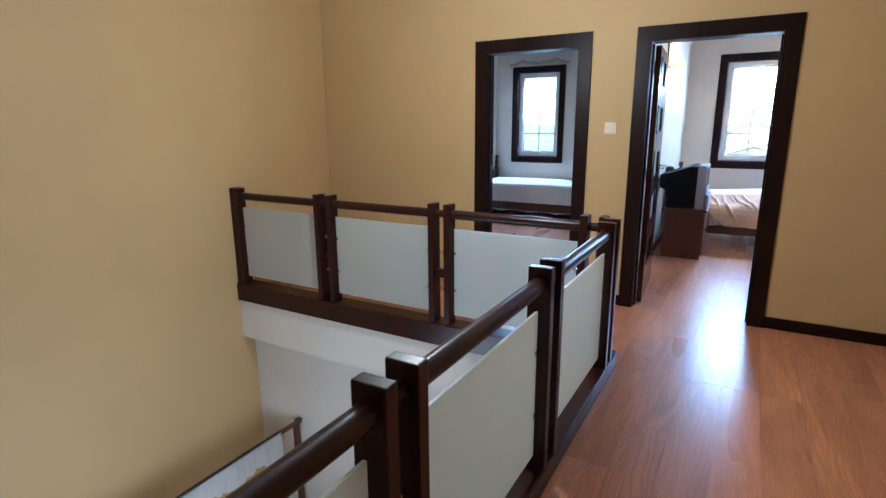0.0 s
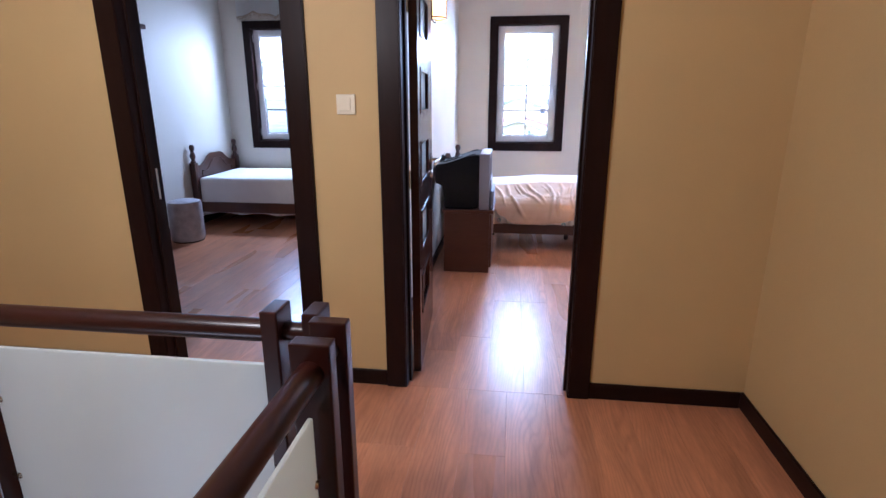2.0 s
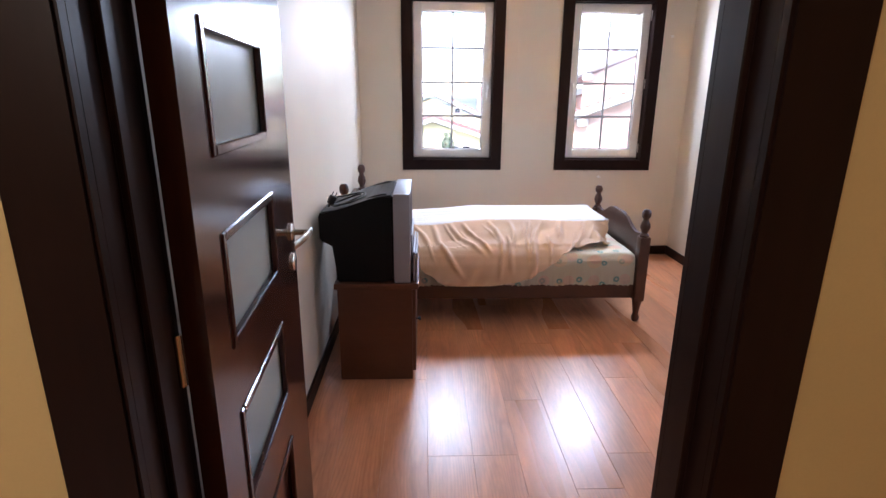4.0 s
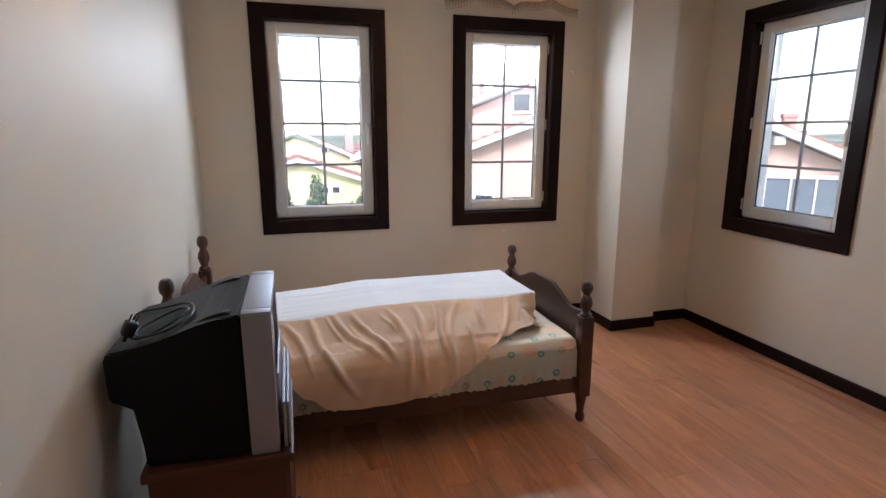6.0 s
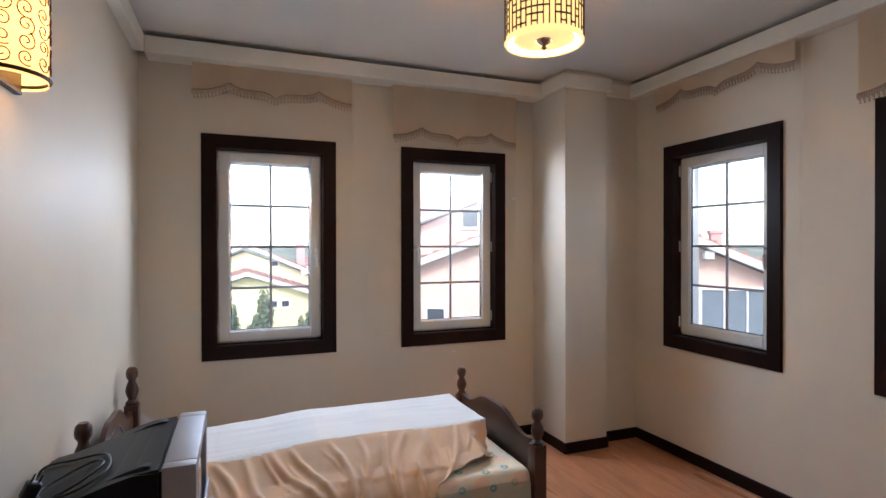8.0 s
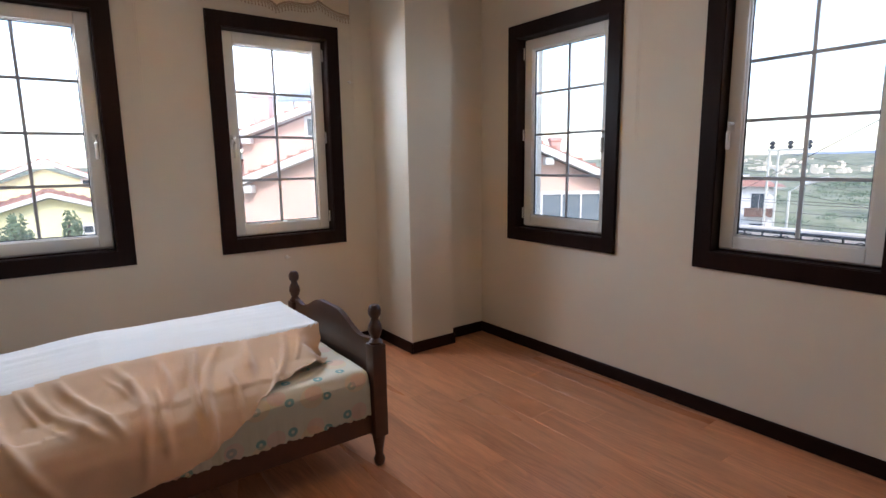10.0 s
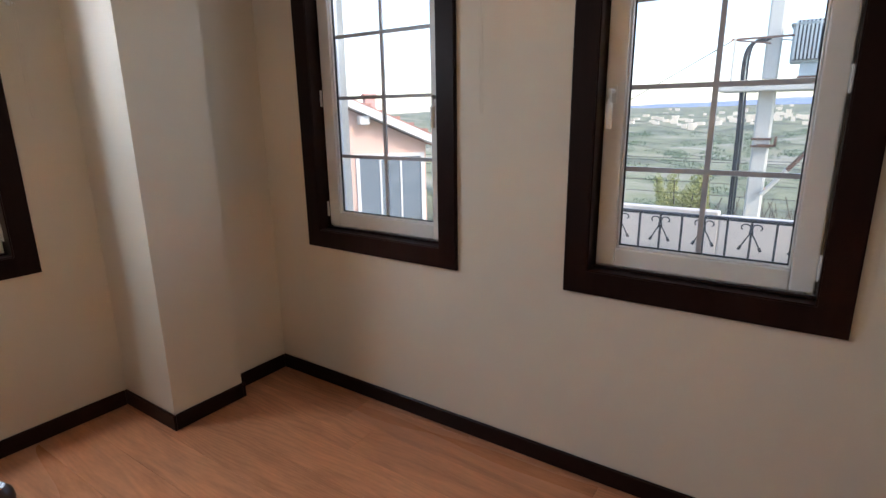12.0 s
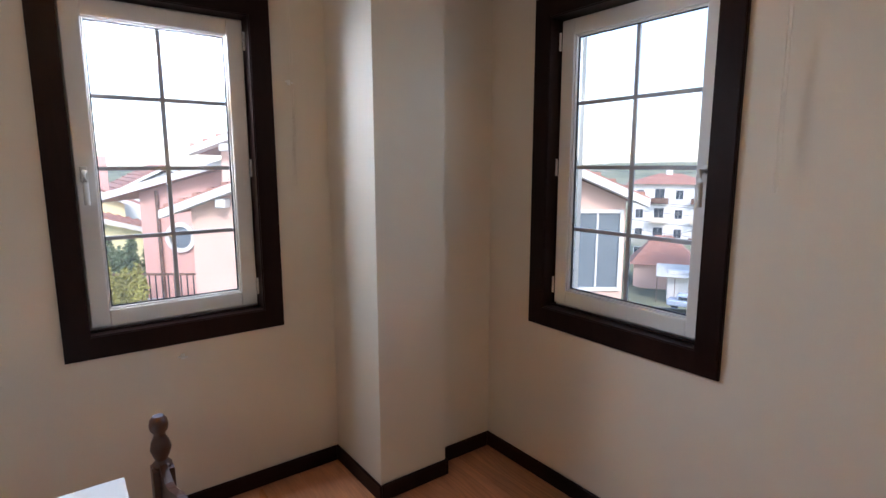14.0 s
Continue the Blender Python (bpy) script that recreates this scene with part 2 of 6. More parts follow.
def floral():
    """White sheet with teal ring flowers and pale yellow blots."""
    m = material("floral_sheet", (0.74, 0.68, 0.55), 0.85, vary=0.04, fine=200, bump=0.1)
    nt = m.node_tree
    b = nt.nodes["Principled BSDF"]
    base = b.inputs["Base Color"].links[0].from_socket
    tc = nt.nodes.new("ShaderNodeTexCoord")
    ringmix = base
    for scale, lo, hi, colour, off in ((7.6, 0.055, 0.155, (0.09, 0.35, 0.36, 1), 0.0), (4.6, -1.0, 0.24, (0.86, 0.60, 0.32, 1), 5.3), (5.2, -1.0, 0.20, (0.82, 0.47, 0.40, 1), 9.1)):
        v = nt.nodes.new("ShaderNodeTexVoronoi")
        v.voronoi_dimensions = "2D"
        v.inputs["Scale"].default_value = scale
        v.inputs["Randomness"].default_value = 0.35
        sp, cm, sub = nt.nodes.new("ShaderNodeSeparateXYZ"), nt.nodes.new("ShaderNodeCombineXYZ"), nt.nodes.new("ShaderNodeMath")
        sub.operation = "ADD"
        shift = nt.nodes.new("ShaderNodeMath")
        shift.inputs[1].default_value = off
        nt.links.new(tc.outputs["Object"], sp.inputs[0])
        nt.links.new(sp.outputs[0], shift.inputs[0])
        nt.links.new(sp.outputs[1], sub.inputs[0])
        nt.links.new(sp.outputs[2], sub.inputs[1])
        nt.links.new(shift.outputs[0], cm.inputs[0])
        nt.links.new(sub.outputs[0], cm.inputs[1])
        nt.links.new(cm.outputs[0], v.inputs["Vector"])
        a, c = nt.nodes.new("ShaderNodeMath"), nt.nodes.new("ShaderNodeMath")
        a.operation, c.operation = "GREATER_THAN", "LESS_THAN"
        a.inputs[1].default_value, c.inputs[1].default_value = lo, hi
        nt.links.new(v.outputs["Distance"], a.inputs[0])
        nt.links.new(v.outputs["Distance"], c.inputs[0])
        mu = nt.nodes.new("ShaderNodeMath")
        mu.operation = "MULTIPLY"
        nt.links.new(a.outputs[0], mu.inputs[0])
        nt.links.new(c.outputs[0], mu.inputs[1])
        half = nt.nodes.new("ShaderNodeMath")
        half.operation = "MULTIPLY"
        half.inputs[1].default_value = 0.75 if off == 0 else 0.42
        nt.links.new(mu.outputs[0], half.inputs[0])
        mx = nt.nodes.new("ShaderNodeMix")
        mx.data_type = "RGBA"
        nt.links.new(half.outputs[0], mx.inputs[0])
        nt.links.new(ringmix, mx.inputs[6])
        mx.inputs[7].default_value = colour
        ringmix = mx.outputs[2]
    nt.links.new(ringmix, b.inputs["Base Color"])
    return m


FLORAL = floral()


# mesh helpers
def add_box(bm, x0, x1, y0, y1, z0, z1, bevel=0.0, seg=2):
    r = bmesh.ops.create_cube(bm, size=1.0, matrix=Matrix.LocRotScale(((x0 + x1) / 2, (y0 + y1) / 2, (z0 + z1) / 2), None, (abs(x1 - x0), abs(y1 - y0), abs(z1 - z0))))
    if bevel:
        es = list({e for v in r["verts"] for e in v.link_edges})
        bmesh.ops.bevel(bm, geom=es, offset=bevel, segments=seg, affect="EDGES", profile=0.6)
    return r


def box(x0, x1, y0, y1, z0, z1, bevel=0.0, seg=2):
    bm = bmesh.new()
    add_box(bm, x0, x1, y0, y1, z0, z1, bevel, seg)
    return bm


def mitred(x0, x1, z0, z1, w, y0, y1, sill=True, bevel=0.005):
    """A flat frame of boards with mitred corners, open below where there is no sill."""
    bm = bmesh.new()
    out = [(x0, z0), (x0, z1), (x1, z1), (x1, z0)]
    inn = [(x0 + w, z0 + (w if sill else 0)), (x0 + w, z1 - w), (x1 - w, z1 - w), (x1 - w, z0 + (w if sill else 0))]
    V = [[[bm.verts.new((x, y, z)) for x, z in ring] for ring in (out, inn)] for y in (y0, y1)]
    for i in range(4 if sill else 3):
        j = (i + 1) % 4
        for k in (0, 1):
            bm.faces.new((V[k][0][i], V[k][0][j], V[k][1][j], V[k][1][i]))
            bm.faces.new((V[0][k][i], V[0][k][j], V[1][k][j], V[1][k][i]))
    if not sill:
        for i in (0, 3):
            bm.faces.new((V[0][0][i], V[0][1][i], V[1][1][i], V[1][0][i]))
    front = [e for e in bm.edges if all(abs(v.co.y - y0) < 1e-6 for v in e.verts) and any(len({v in ring for v in e.verts}) == 1 and e.verts[0] in ring and e.verts[1] in ring for ring in V[0])]
    bmesh.ops.bevel(bm, geom=front, offset=bevel, segments=2, affect="EDGES")
    return bm


def tube(points, radius, sides=8, cap=True):
    """A round bar along a line of points."""
    bm = bmesh.new()
    pts = [Vector(p) for p in points]
    rings = []
    up = Vector((0.13, 0.21, 0.97)).normalized()
    for i, p in enumerate(pts):
        d = (pts[min(i + 1, len(pts) - 1)] - pts[max(i - 1, 0)]).normalized()
        u = d.cross(up)
        if u.length < 0.05:
            u = d.cross(Vector((1, 0, 0)))
        u.normalize()
        w = d.cross(u)
        rings.append([bm.verts.new(p + radius * (math.cos(a) * u + math.sin(a) * w)) for a in (2 * math.pi * k / sides for k in range(sides))])
    for a, b in zip(rings, rings[1:]):
        for k in range(sides):
            bm.faces.new((a[k], a[(k + 1) % sides], b[(k + 1) % sides], b[k]))
    if cap:
        bm.faces.new(rings[0])
        bm.faces.new(rings[-1])
    return bm


def turned(profile, sides=16, at=(0, 0, 0)):
    """A turned shape from (radius, height) pairs."""
    bm = bmesh.new()
    rings = [[bm.verts.new((at[0] + r * math.cos(2 * math.pi * k / sides), at[1] + r * math.sin(2 * math.pi * k / sides), at[2] + z)) for k in range(sides)] for r, z in profile]
    for a, b in zip(rings, rings[1:]):
        for k in range(sides):
            bm.faces.new((a[k], a[(k + 1) % sides], b[(k + 1) % sides], b[k]))
    bm.faces.new(rings[0])
    bm.faces.new(rings[-1])
    return bm


def slab_outline(points, depth, axis, at):
    """A board cut to an outline: points (a, z); axis 'x' or 'y' is its thin direction, from at to at + depth."""
    bm = bmesh.new()
    place = (lambda a, z, d: (a, d, z)) if axis == "y" else (lambda a, z, d: (d, a, z))
    f = [bm.verts.new(place(a, z, at)) for a, z in points]
    g = [bm.verts.new(place(a, z, at + depth)) for a, z in points]
    bm.faces.new(f)
    bm.faces.new(g)
    for i in range(len(f)):
        j = (i + 1) % len(f)
        bm.faces.new((f[i], f[j], g[j], g[i]))
    return bm


def join(*bms):
    out = bmesh.new()
    for b in bms:
        me = bpy.data.meshes.new("tmp")
        b.to_mesh(me)
        b.free()
        out.from_mesh(me)
        bpy.data.meshes.remove(me)
    return out


def mesh_of(name, bm, mat, smooth=None):
    bmesh.ops.recalc_face_normals(bm, faces=bm.faces)
    me = bpy.data.meshes.new(name)
    bm.to_mesh(me)
    bm.free()
    me.materials.append(mat)
    if smooth:
        me.polygons.foreach_set("use_smooth", [True] * len(me.polygons))
        me.set_sharp_from_angle(angle=radians(smooth))
    return me


def part(name, bm, mat, parent, label="", smooth=None):
    ob = new(name, mesh_of(name, bm, mat, smooth))
    ob.parent = parent
    ob.matrix_parent_inverse = Matrix.Identity(4)
    if label:
        ob["label"] = label
    return ob


def thing(name, label, category, at=(0, 0, 0), turn=0, group="", kind=""):
    ob = new(name)
    ob.matrix_basis = pose(*at, 0, 0, turn)
    return tagged(ob, label, category, group, kind)


def solid(name, bm, mat, label, category, kind="structure", smooth=None):
    return tagged(new(name, mesh_of(name, bm, mat, smooth)), label, category, "", kind)


def wall(name, axis, d0, d1, a0, a1, z0, z1, holes, mat, label, category="wall", back=None):
    """A wall with openings. axis: its normal; d0 to d1: its thickness; holes: (a0, a1, z0, z1)."""
    bm = bmesh.new()
    A = sorted({a0, a1, *(h[0] for h in holes), *(h[1] for h in holes)})
    Z = sorted({z0, z1, *(max(z0, h[2]) for h in holes), *(min(z1, h[3]) for h in holes)})
    put = (lambda a, z, d: (a, d, z)) if axis == "y" else (lambda a, z, d: (d, a, z))
    full = lambda i, k: 0 <= i < len(A) - 1 and 0 <= k < len(Z) - 1 and not any(h[0] <= (A[i] + A[i + 1]) / 2 <= h[1] and h[2] <= (Z[k] + Z[k + 1]) / 2 <= h[3] for h in holes)
    for i in range(len(A) - 1):
        for k in range(len(Z) - 1):
            if not full(i, k):
                continue
            p, q, r, s = A[i], A[i + 1], Z[k], Z[k + 1]
            quads = [[(p, r, d), (q, r, d), (q, s, d), (p, s, d)] for d in (d0, d1)]
            if not full(i - 1, k):
                quads.append([(p, r, d0), (p, s, d0), (p, s, d1), (p, r, d1)])
            if not full(i + 1, k):
                quads.append([(q, r, d0), (q, s, d0), (q, s, d1), (q, r, d1)])
            if not full(i, k - 1):
                quads.append([(p, r, d0), (q, r, d0), (q, r, d1), (p, r, d1)])
            if not full(i, k + 1):
                quads.append([(p, s, d0), (q, s, d0), (q, s, d1), (p, s, d1)])
            for quad in quads:
                bm.faces.new([bm.verts.new(put(*c)) for c in quad])
    bmesh.ops.remove_doubles(bm, verts=bm.verts, dist=0.0005)
    ob = solid(name, bm, mat, label, category)
    if back:
        ob.data.materials.append(back)
        n = 1 if axis == "y" else 0
        for f in ob.data.polygons:
            c = sum((ob.data.vertices[v].co[n] for v in f.vertices)) / len(f.vertices)
            if c > max(d0, d1) - 1e-4:
                f.material_index = 1
    return ob

# the place's plan, in metres
WEST, HALL_E, ROOM_W, ROOM_E, NORTH = -3.36, 1.415, -0.39, 3.295, 4.235
DOOR_T = 0.13
HALL_S = -6.6
STAIR_X, STAIR_Y, STAIR_S = -0.24, -1.14, -6.0
CEIL = 2.93
LOW = -2.95
WIN_Z0, WIN_Z1 = 0.815, 2.345
TRIM = 0.096
WINDOWS_N = [(-0.018, 0.879), (1.374, 2.263)]
WINDOWS_E = [(2.593, 3.547), (1.176, 2.09)]
WINDOW_B1 = (-3.06, -2.17)


def hole(w):
    return (w[0] + TRIM - 0.015, w[1] - TRIM + 0.015, WIN_Z0 + TRIM - 0.015, WIN_Z1 - TRIM + 0.015)


DOORS = [(-1.535, -0.755), (-0.221, 0.589)]
DOOR_Z = 2.02

wall("wall_doors", "y", 0, DOOR_T, WEST, 3.55, 0, CEIL + 0.1, [(a - 0.03, b + 0.03, -0.01, DOOR_Z + 0.03) for a, b in DOORS], WALL_HALL, "ochre painted hall wall with two door openings", back=WALL_ROOM)
wall("wall_hall_east", "x", HALL_E, HALL_E + 0.15, HALL_S, 0, 0, CEIL + 0.1, [], WALL_HALL, "ochre painted plain hall wall")
wall("wall_west", "x", WEST - 0.25, WEST, HALL_S, 4.5, LOW, CEIL + 0.1, [], WALL_HALL, "tall ochre painted wall beside the stairwell")
wall("wall_hall_south", "y", HALL_S - 0.2, HALL_S, WEST - 0.25, HALL_E + 0.15, LOW, CEIL + 0.1, [], WALL_HALL, "ochre painted end wall of the hall")
wall("wall_north", "y", NORTH, NORTH + 0.26, WEST - 0.25, ROOM_E + 0.26, -0.3, CEIL + 0.1, [hole(w) for w in WINDOWS_N] + [hole(WINDOW_B1)], WALL_ROOM, "cream painted bedroom wall with dark-framed windows")
wall("wall_east", "x", ROOM_E, ROOM_E + 0.26, 0, NORTH, -0.3, CEIL + 0.1, [hole(w) for w in WINDOWS_E], WALL_ROOM, "cream painted bedroom wall with two windows")
wall("wall_partition", "x", ROOM_W - 0.12, ROOM_W, DOOR_T, NORTH, 0, CEIL + 0.1, [], WALL_ROOM, "pale cream partition wall beside the bed")
solid("wall_lining", box(WEST, WEST + 0.012, DOOR_T, NORTH, 0, CEIL), WALL_WHITE, "pale painted wall of the smaller bedroom", "wall")

# corner column with its shallow step
col = bmesh.new()
add_box(col, 2.535, 2.915, 3.765, NORTH + 0.05, 0, CEIL)
add_box(col, 2.915, ROOM_E + 0.05, 3.862, NORTH + 0.05, 0, CEIL)
solid("corner_column", col, WALL_ROOM, "square cream plastered column in the room corner", "column")

# floors
floor_bm = bmesh.new()
add_box(floor_bm, STAIR_X, HALL_E, HALL_S, 0.0, -0.3, -0.012)
add_box(floor_bm, WEST, STAIR_X, STAIR_Y, 0.0, -0.3, -0.012)
add_box(floor_bm, WEST, ROOM_E, 0.0, NORTH, -0.3, -0.012)
floor = solid("floor", floor_bm, JOINT, "oak laminate plank floor with a satin sheen", "floor")
ceil_bm = bmesh.new()
add_box(ceil_bm, WEST - 0.2, ROOM_E + 0.2, HALL_S - 0.1, NORTH + 0.2, CEIL, CEIL + 0.2)
solid("ceiling", ceil_bm, CEILING, "white painted flat ceiling", "ceiling")
solid("roof", box(WEST - 0.6, ROOM_E + 0.6, HALL_S - 0.6, NORTH + 0.6, CEIL + 0.25, CEIL + 0.5), SLAB, "flat concrete roof slab above the rooms", "roof")

# cornice round the bedroom: level boards that follow the walls and the column
corn = bmesh.new()
CZ0, CZ1 = 2.79, 2.895
add_box(corn, ROOM_W, -0.325, DOOR_T, 4.06, CZ0, CZ1, 0.006)
add_box(corn, -0.325, 2.505, 4.06, NORTH, CZ0, CZ1, 0.006)
add_box(corn, 2.505, 2.945, 3.735, NORTH, CZ0, CZ1, 0.006)
add_box(corn, 2.945, ROOM_E, 3.832, NORTH, CZ0, CZ1, 0.006)
add_box(corn, 3.20, ROOM_E, DOOR_T, 3.832, CZ0, CZ1, 0.006)
add_box(corn, -0.325, 3.20, DOOR_T, DOOR_T + 0.07, CZ0, CZ1, 0.006)
add_box(corn, ROOM_W, -0.35, DOOR_T, 4.10, CZ1 + 0.015, CEIL)
solid("cornice", corn, CORNICE, "white plaster box cornice under the ceiling", "cornice")

# baseboards
base = bmesh.new()
BH, BT = 0.085, 0.014


def skirt(x0, x1, y0, y1):
    add_box(base, x0, x1, y0, y1, 0, BH, 0.004, 1)


skirt(WEST, DOORS[0][0] - 0.105, -BT, 0)
skirt(DOORS[0][1] + 0.105, DOORS[1][0] - 0.105, -BT, 0)
skirt(DOORS[1][1] + 0.105, HALL_E - BT, -BT, 0)
skirt(HALL_E - BT, HALL_E, HALL_S, 0)
skirt(ROOM_W, ROOM_W + BT, DOOR_T, NORTH)
skirt(ROOM_W + BT, 2.521, NORTH - BT, NORTH)
skirt(2.521, 2.535, 3.751, NORTH)
skirt(2.535, 2.915, 3.751, 3.765)
skirt(2.915, 2.929, 3.751, 3.862)
skirt(2.929, ROOM_E - BT, 3.848, 3.862)
skirt(ROOM_E - BT, ROOM_E, DOOR_T, 3.862)
skirt(DOORS[1][1] + 0.105, ROOM_E - BT, DOOR_T, DOOR_T + BT)
skirt(WEST + 0.012, WEST + 0.026, DOOR_T, NORTH)
skirt(WEST + 0.026, ROOM_W - 0.12, NORTH - BT, NORTH)
solid("baseboard", base, DARK_X, "dark stained wooden baseboard along the walls", "baseboard")


# door frames
def door_frame(name, a, b):
    t = thing(name, "dark stained wooden door casing round an open doorway", "door frame", ((a + b) / 2, DOOR_T / 2, 0), kind="structure")
    h, w = (b - a) / 2, 0.105
    for side, y0, y1 in (("hall", -DOOR_T / 2 - 0.02, -DOOR_T / 2 - 0.001), ("room", DOOR_T / 2 + 0.001, DOOR_T / 2 + 0.02)):
        part("casing", mitred(-h - w, h + w, 0, DOOR_Z + w, w, y0 if side == "hall" else y1, y1 if side == "hall" else y0, False), DARK, t)
    for s in (-1, 1):
        part("jamb", box(s * h, s * (h + 0.028), -DOOR_T / 2, DOOR_T / 2, 0, DOOR_Z + 0.028), DARK, t)
        part("stop", box(s * h, s * (h - 0.012), -0.02, 0.02, 0, DOOR_Z - 0.012, 0.002, 1), DARK, t)
    part("head_jamb", box(-h, h, -DOOR_T / 2, DOOR_T / 2, DOOR_Z, DOOR_Z + 0.028), DARK_X, t)
    return t


f1 = door_frame("door_frame_1", *DOORS[0])
f2 = door_frame("door_frame_2", *DOORS[1])
part("strike_plate", box(-0.39, -0.386, 0.025, 0.047, 0.93, 1.09, 0.001, 1), CHROME, f1, "steel strike plate")


# the open door leaf, hinged on the left jamb, standing into the bedroom
def turned_x(x, s, y, z, profile):
    """A turned rosette on a face that looks along x."""
    bm = turned(profile, 28)
    bmesh.ops.transform(bm, matrix=Matrix.Translation((x, y, z)) @ Matrix.Rotation(radians(90 * s), 4, "Y"), verts=bm.verts)
    return bm


def slab_lever(x, s, y, z):
    """A flat lever that sweeps in towards the door and down a little at its free end."""
    bm = bmesh.new()
    rings = []
    for i in range(15):
        f = i / 14
        yy, xx = y + 0.012 - 0.135 * f, x + s * (0.004 - 0.030 * f ** 2.2)
        zz = z + 0.002 - 0.012 * f ** 2
        hw, th = 0.0095 + 0.003 * f, 0.0045
        rings.append([bm.verts.new((xx + s * a * th, yy, zz + b * hw)) for a, b in ((-1, -0.7), (-0.4, -1), (0.4, -1), (1, -0.7), (1, 0.7), (0.4, 1), (-0.4, 1), (-1, 0.7))])
    for a, b in zip(rings, rings[1:]):
        for k in range(8):
            bm.faces.new((a[k], a[(k + 1) % 8], b[(k + 1) % 8], b[k]))
    bm.faces.new(rings[0])
    bm.faces.new(rings[-1])
    return bm


def door_leaf():
    t = thing("door", "open dark mahogany door with five small glazed panels", "door", (DOORS[1][0] + 0.008, 0.137, 0.008), 3.9)
    W, H, T = 0.82, 2.0, 0.04
    pan = [(0.16 + 0.01, 1.72), (0.16, 1.365), (0.16, 1.01), (0.16, 0.655), (0.16, 0.30)]
    px0, px1, ph = 0.13, 0.54, 0.20
    leaf = wall("leaf", "x", 0, T, 0, W, 0, H, [(px0, px1, z, z + ph) for _, z in pan], DOORWOOD, "", "")
    for k in ("label", "category", "kind"):
        if k in leaf:
            del leaf[k]
    leaf.parent = t
    for i, (_, z) in enumerate(pan):
        part("glass_panel", box(0.014, 0.026, px0, px1, z, z + ph), FROST if i < 4 else DOORWOOD, t, "small frosted glass panel" if i < 4 else "")
        for f0, f1_ in ((-0.004, 0.012), (T - 0.012, T + 0.004)):
            bead = bmesh.new()
            add_box(bead, f0, f1_, px0 - 0.012, px0 + 0.008, z - 0.012, z + ph + 0.012, 0.003, 1)
            add_box(bead, f0, f1_, px1 - 0.008, px1 + 0.012, z - 0.012, z + ph + 0.012, 0.003, 1)
            add_box(bead, f0, f1_, px0 + 0.008, px1 - 0.008, z - 0.012, z + 0.008, 0.003, 1)
            add_box(bead, f0, f1_, px0 + 0.008, px1 - 0.008, z + ph - 0.008, z + ph + 0.012, 0.003, 1)
            part("bead", bead, DOORWOOD, t)
    for s, x in ((1, T), (-1, 0)):
        yk, zk = W - 0.06, 1.062
        hd = part("door_handle", join(turned_x(x, s, yk, zk, [(0.027, 0.0), (0.027, 0.005), (0.022, 0.009), (0.013, 0.010)]), tube([(x, yk, zk), (x + s * 0.056, yk, zk)], 0.0095, 14)), CHROME, t, "brushed steel lever handle", 40)
        part("lever", slab_lever(x + s * 0.054, s, yk, zk), CHROME, hd, smooth=40)
        kr = part("key_rosette", turned_x(x, s, yk, zk - 0.092, [(0.027, 0.0), (0.027, 0.005), (0.022, 0.009), (0.009, 0.0092)]), CHROME, t, "steel keyhole rosette", 40)
        part("keyhole", box(x + s * 0.0085, x + s * 0.010, yk - 0.0035, yk + 0.0035, zk - 0.104, zk - 0.084), RUBBER, kr)
    for z in (0.25, 1.0, 1.8):
        part("hinge", tube([(-0.006, -0.006, z), (-0.006, -0.006, z + 0.09)], 0.008, 10), CHROME, t, smooth=40)
    return t


door_leaf()


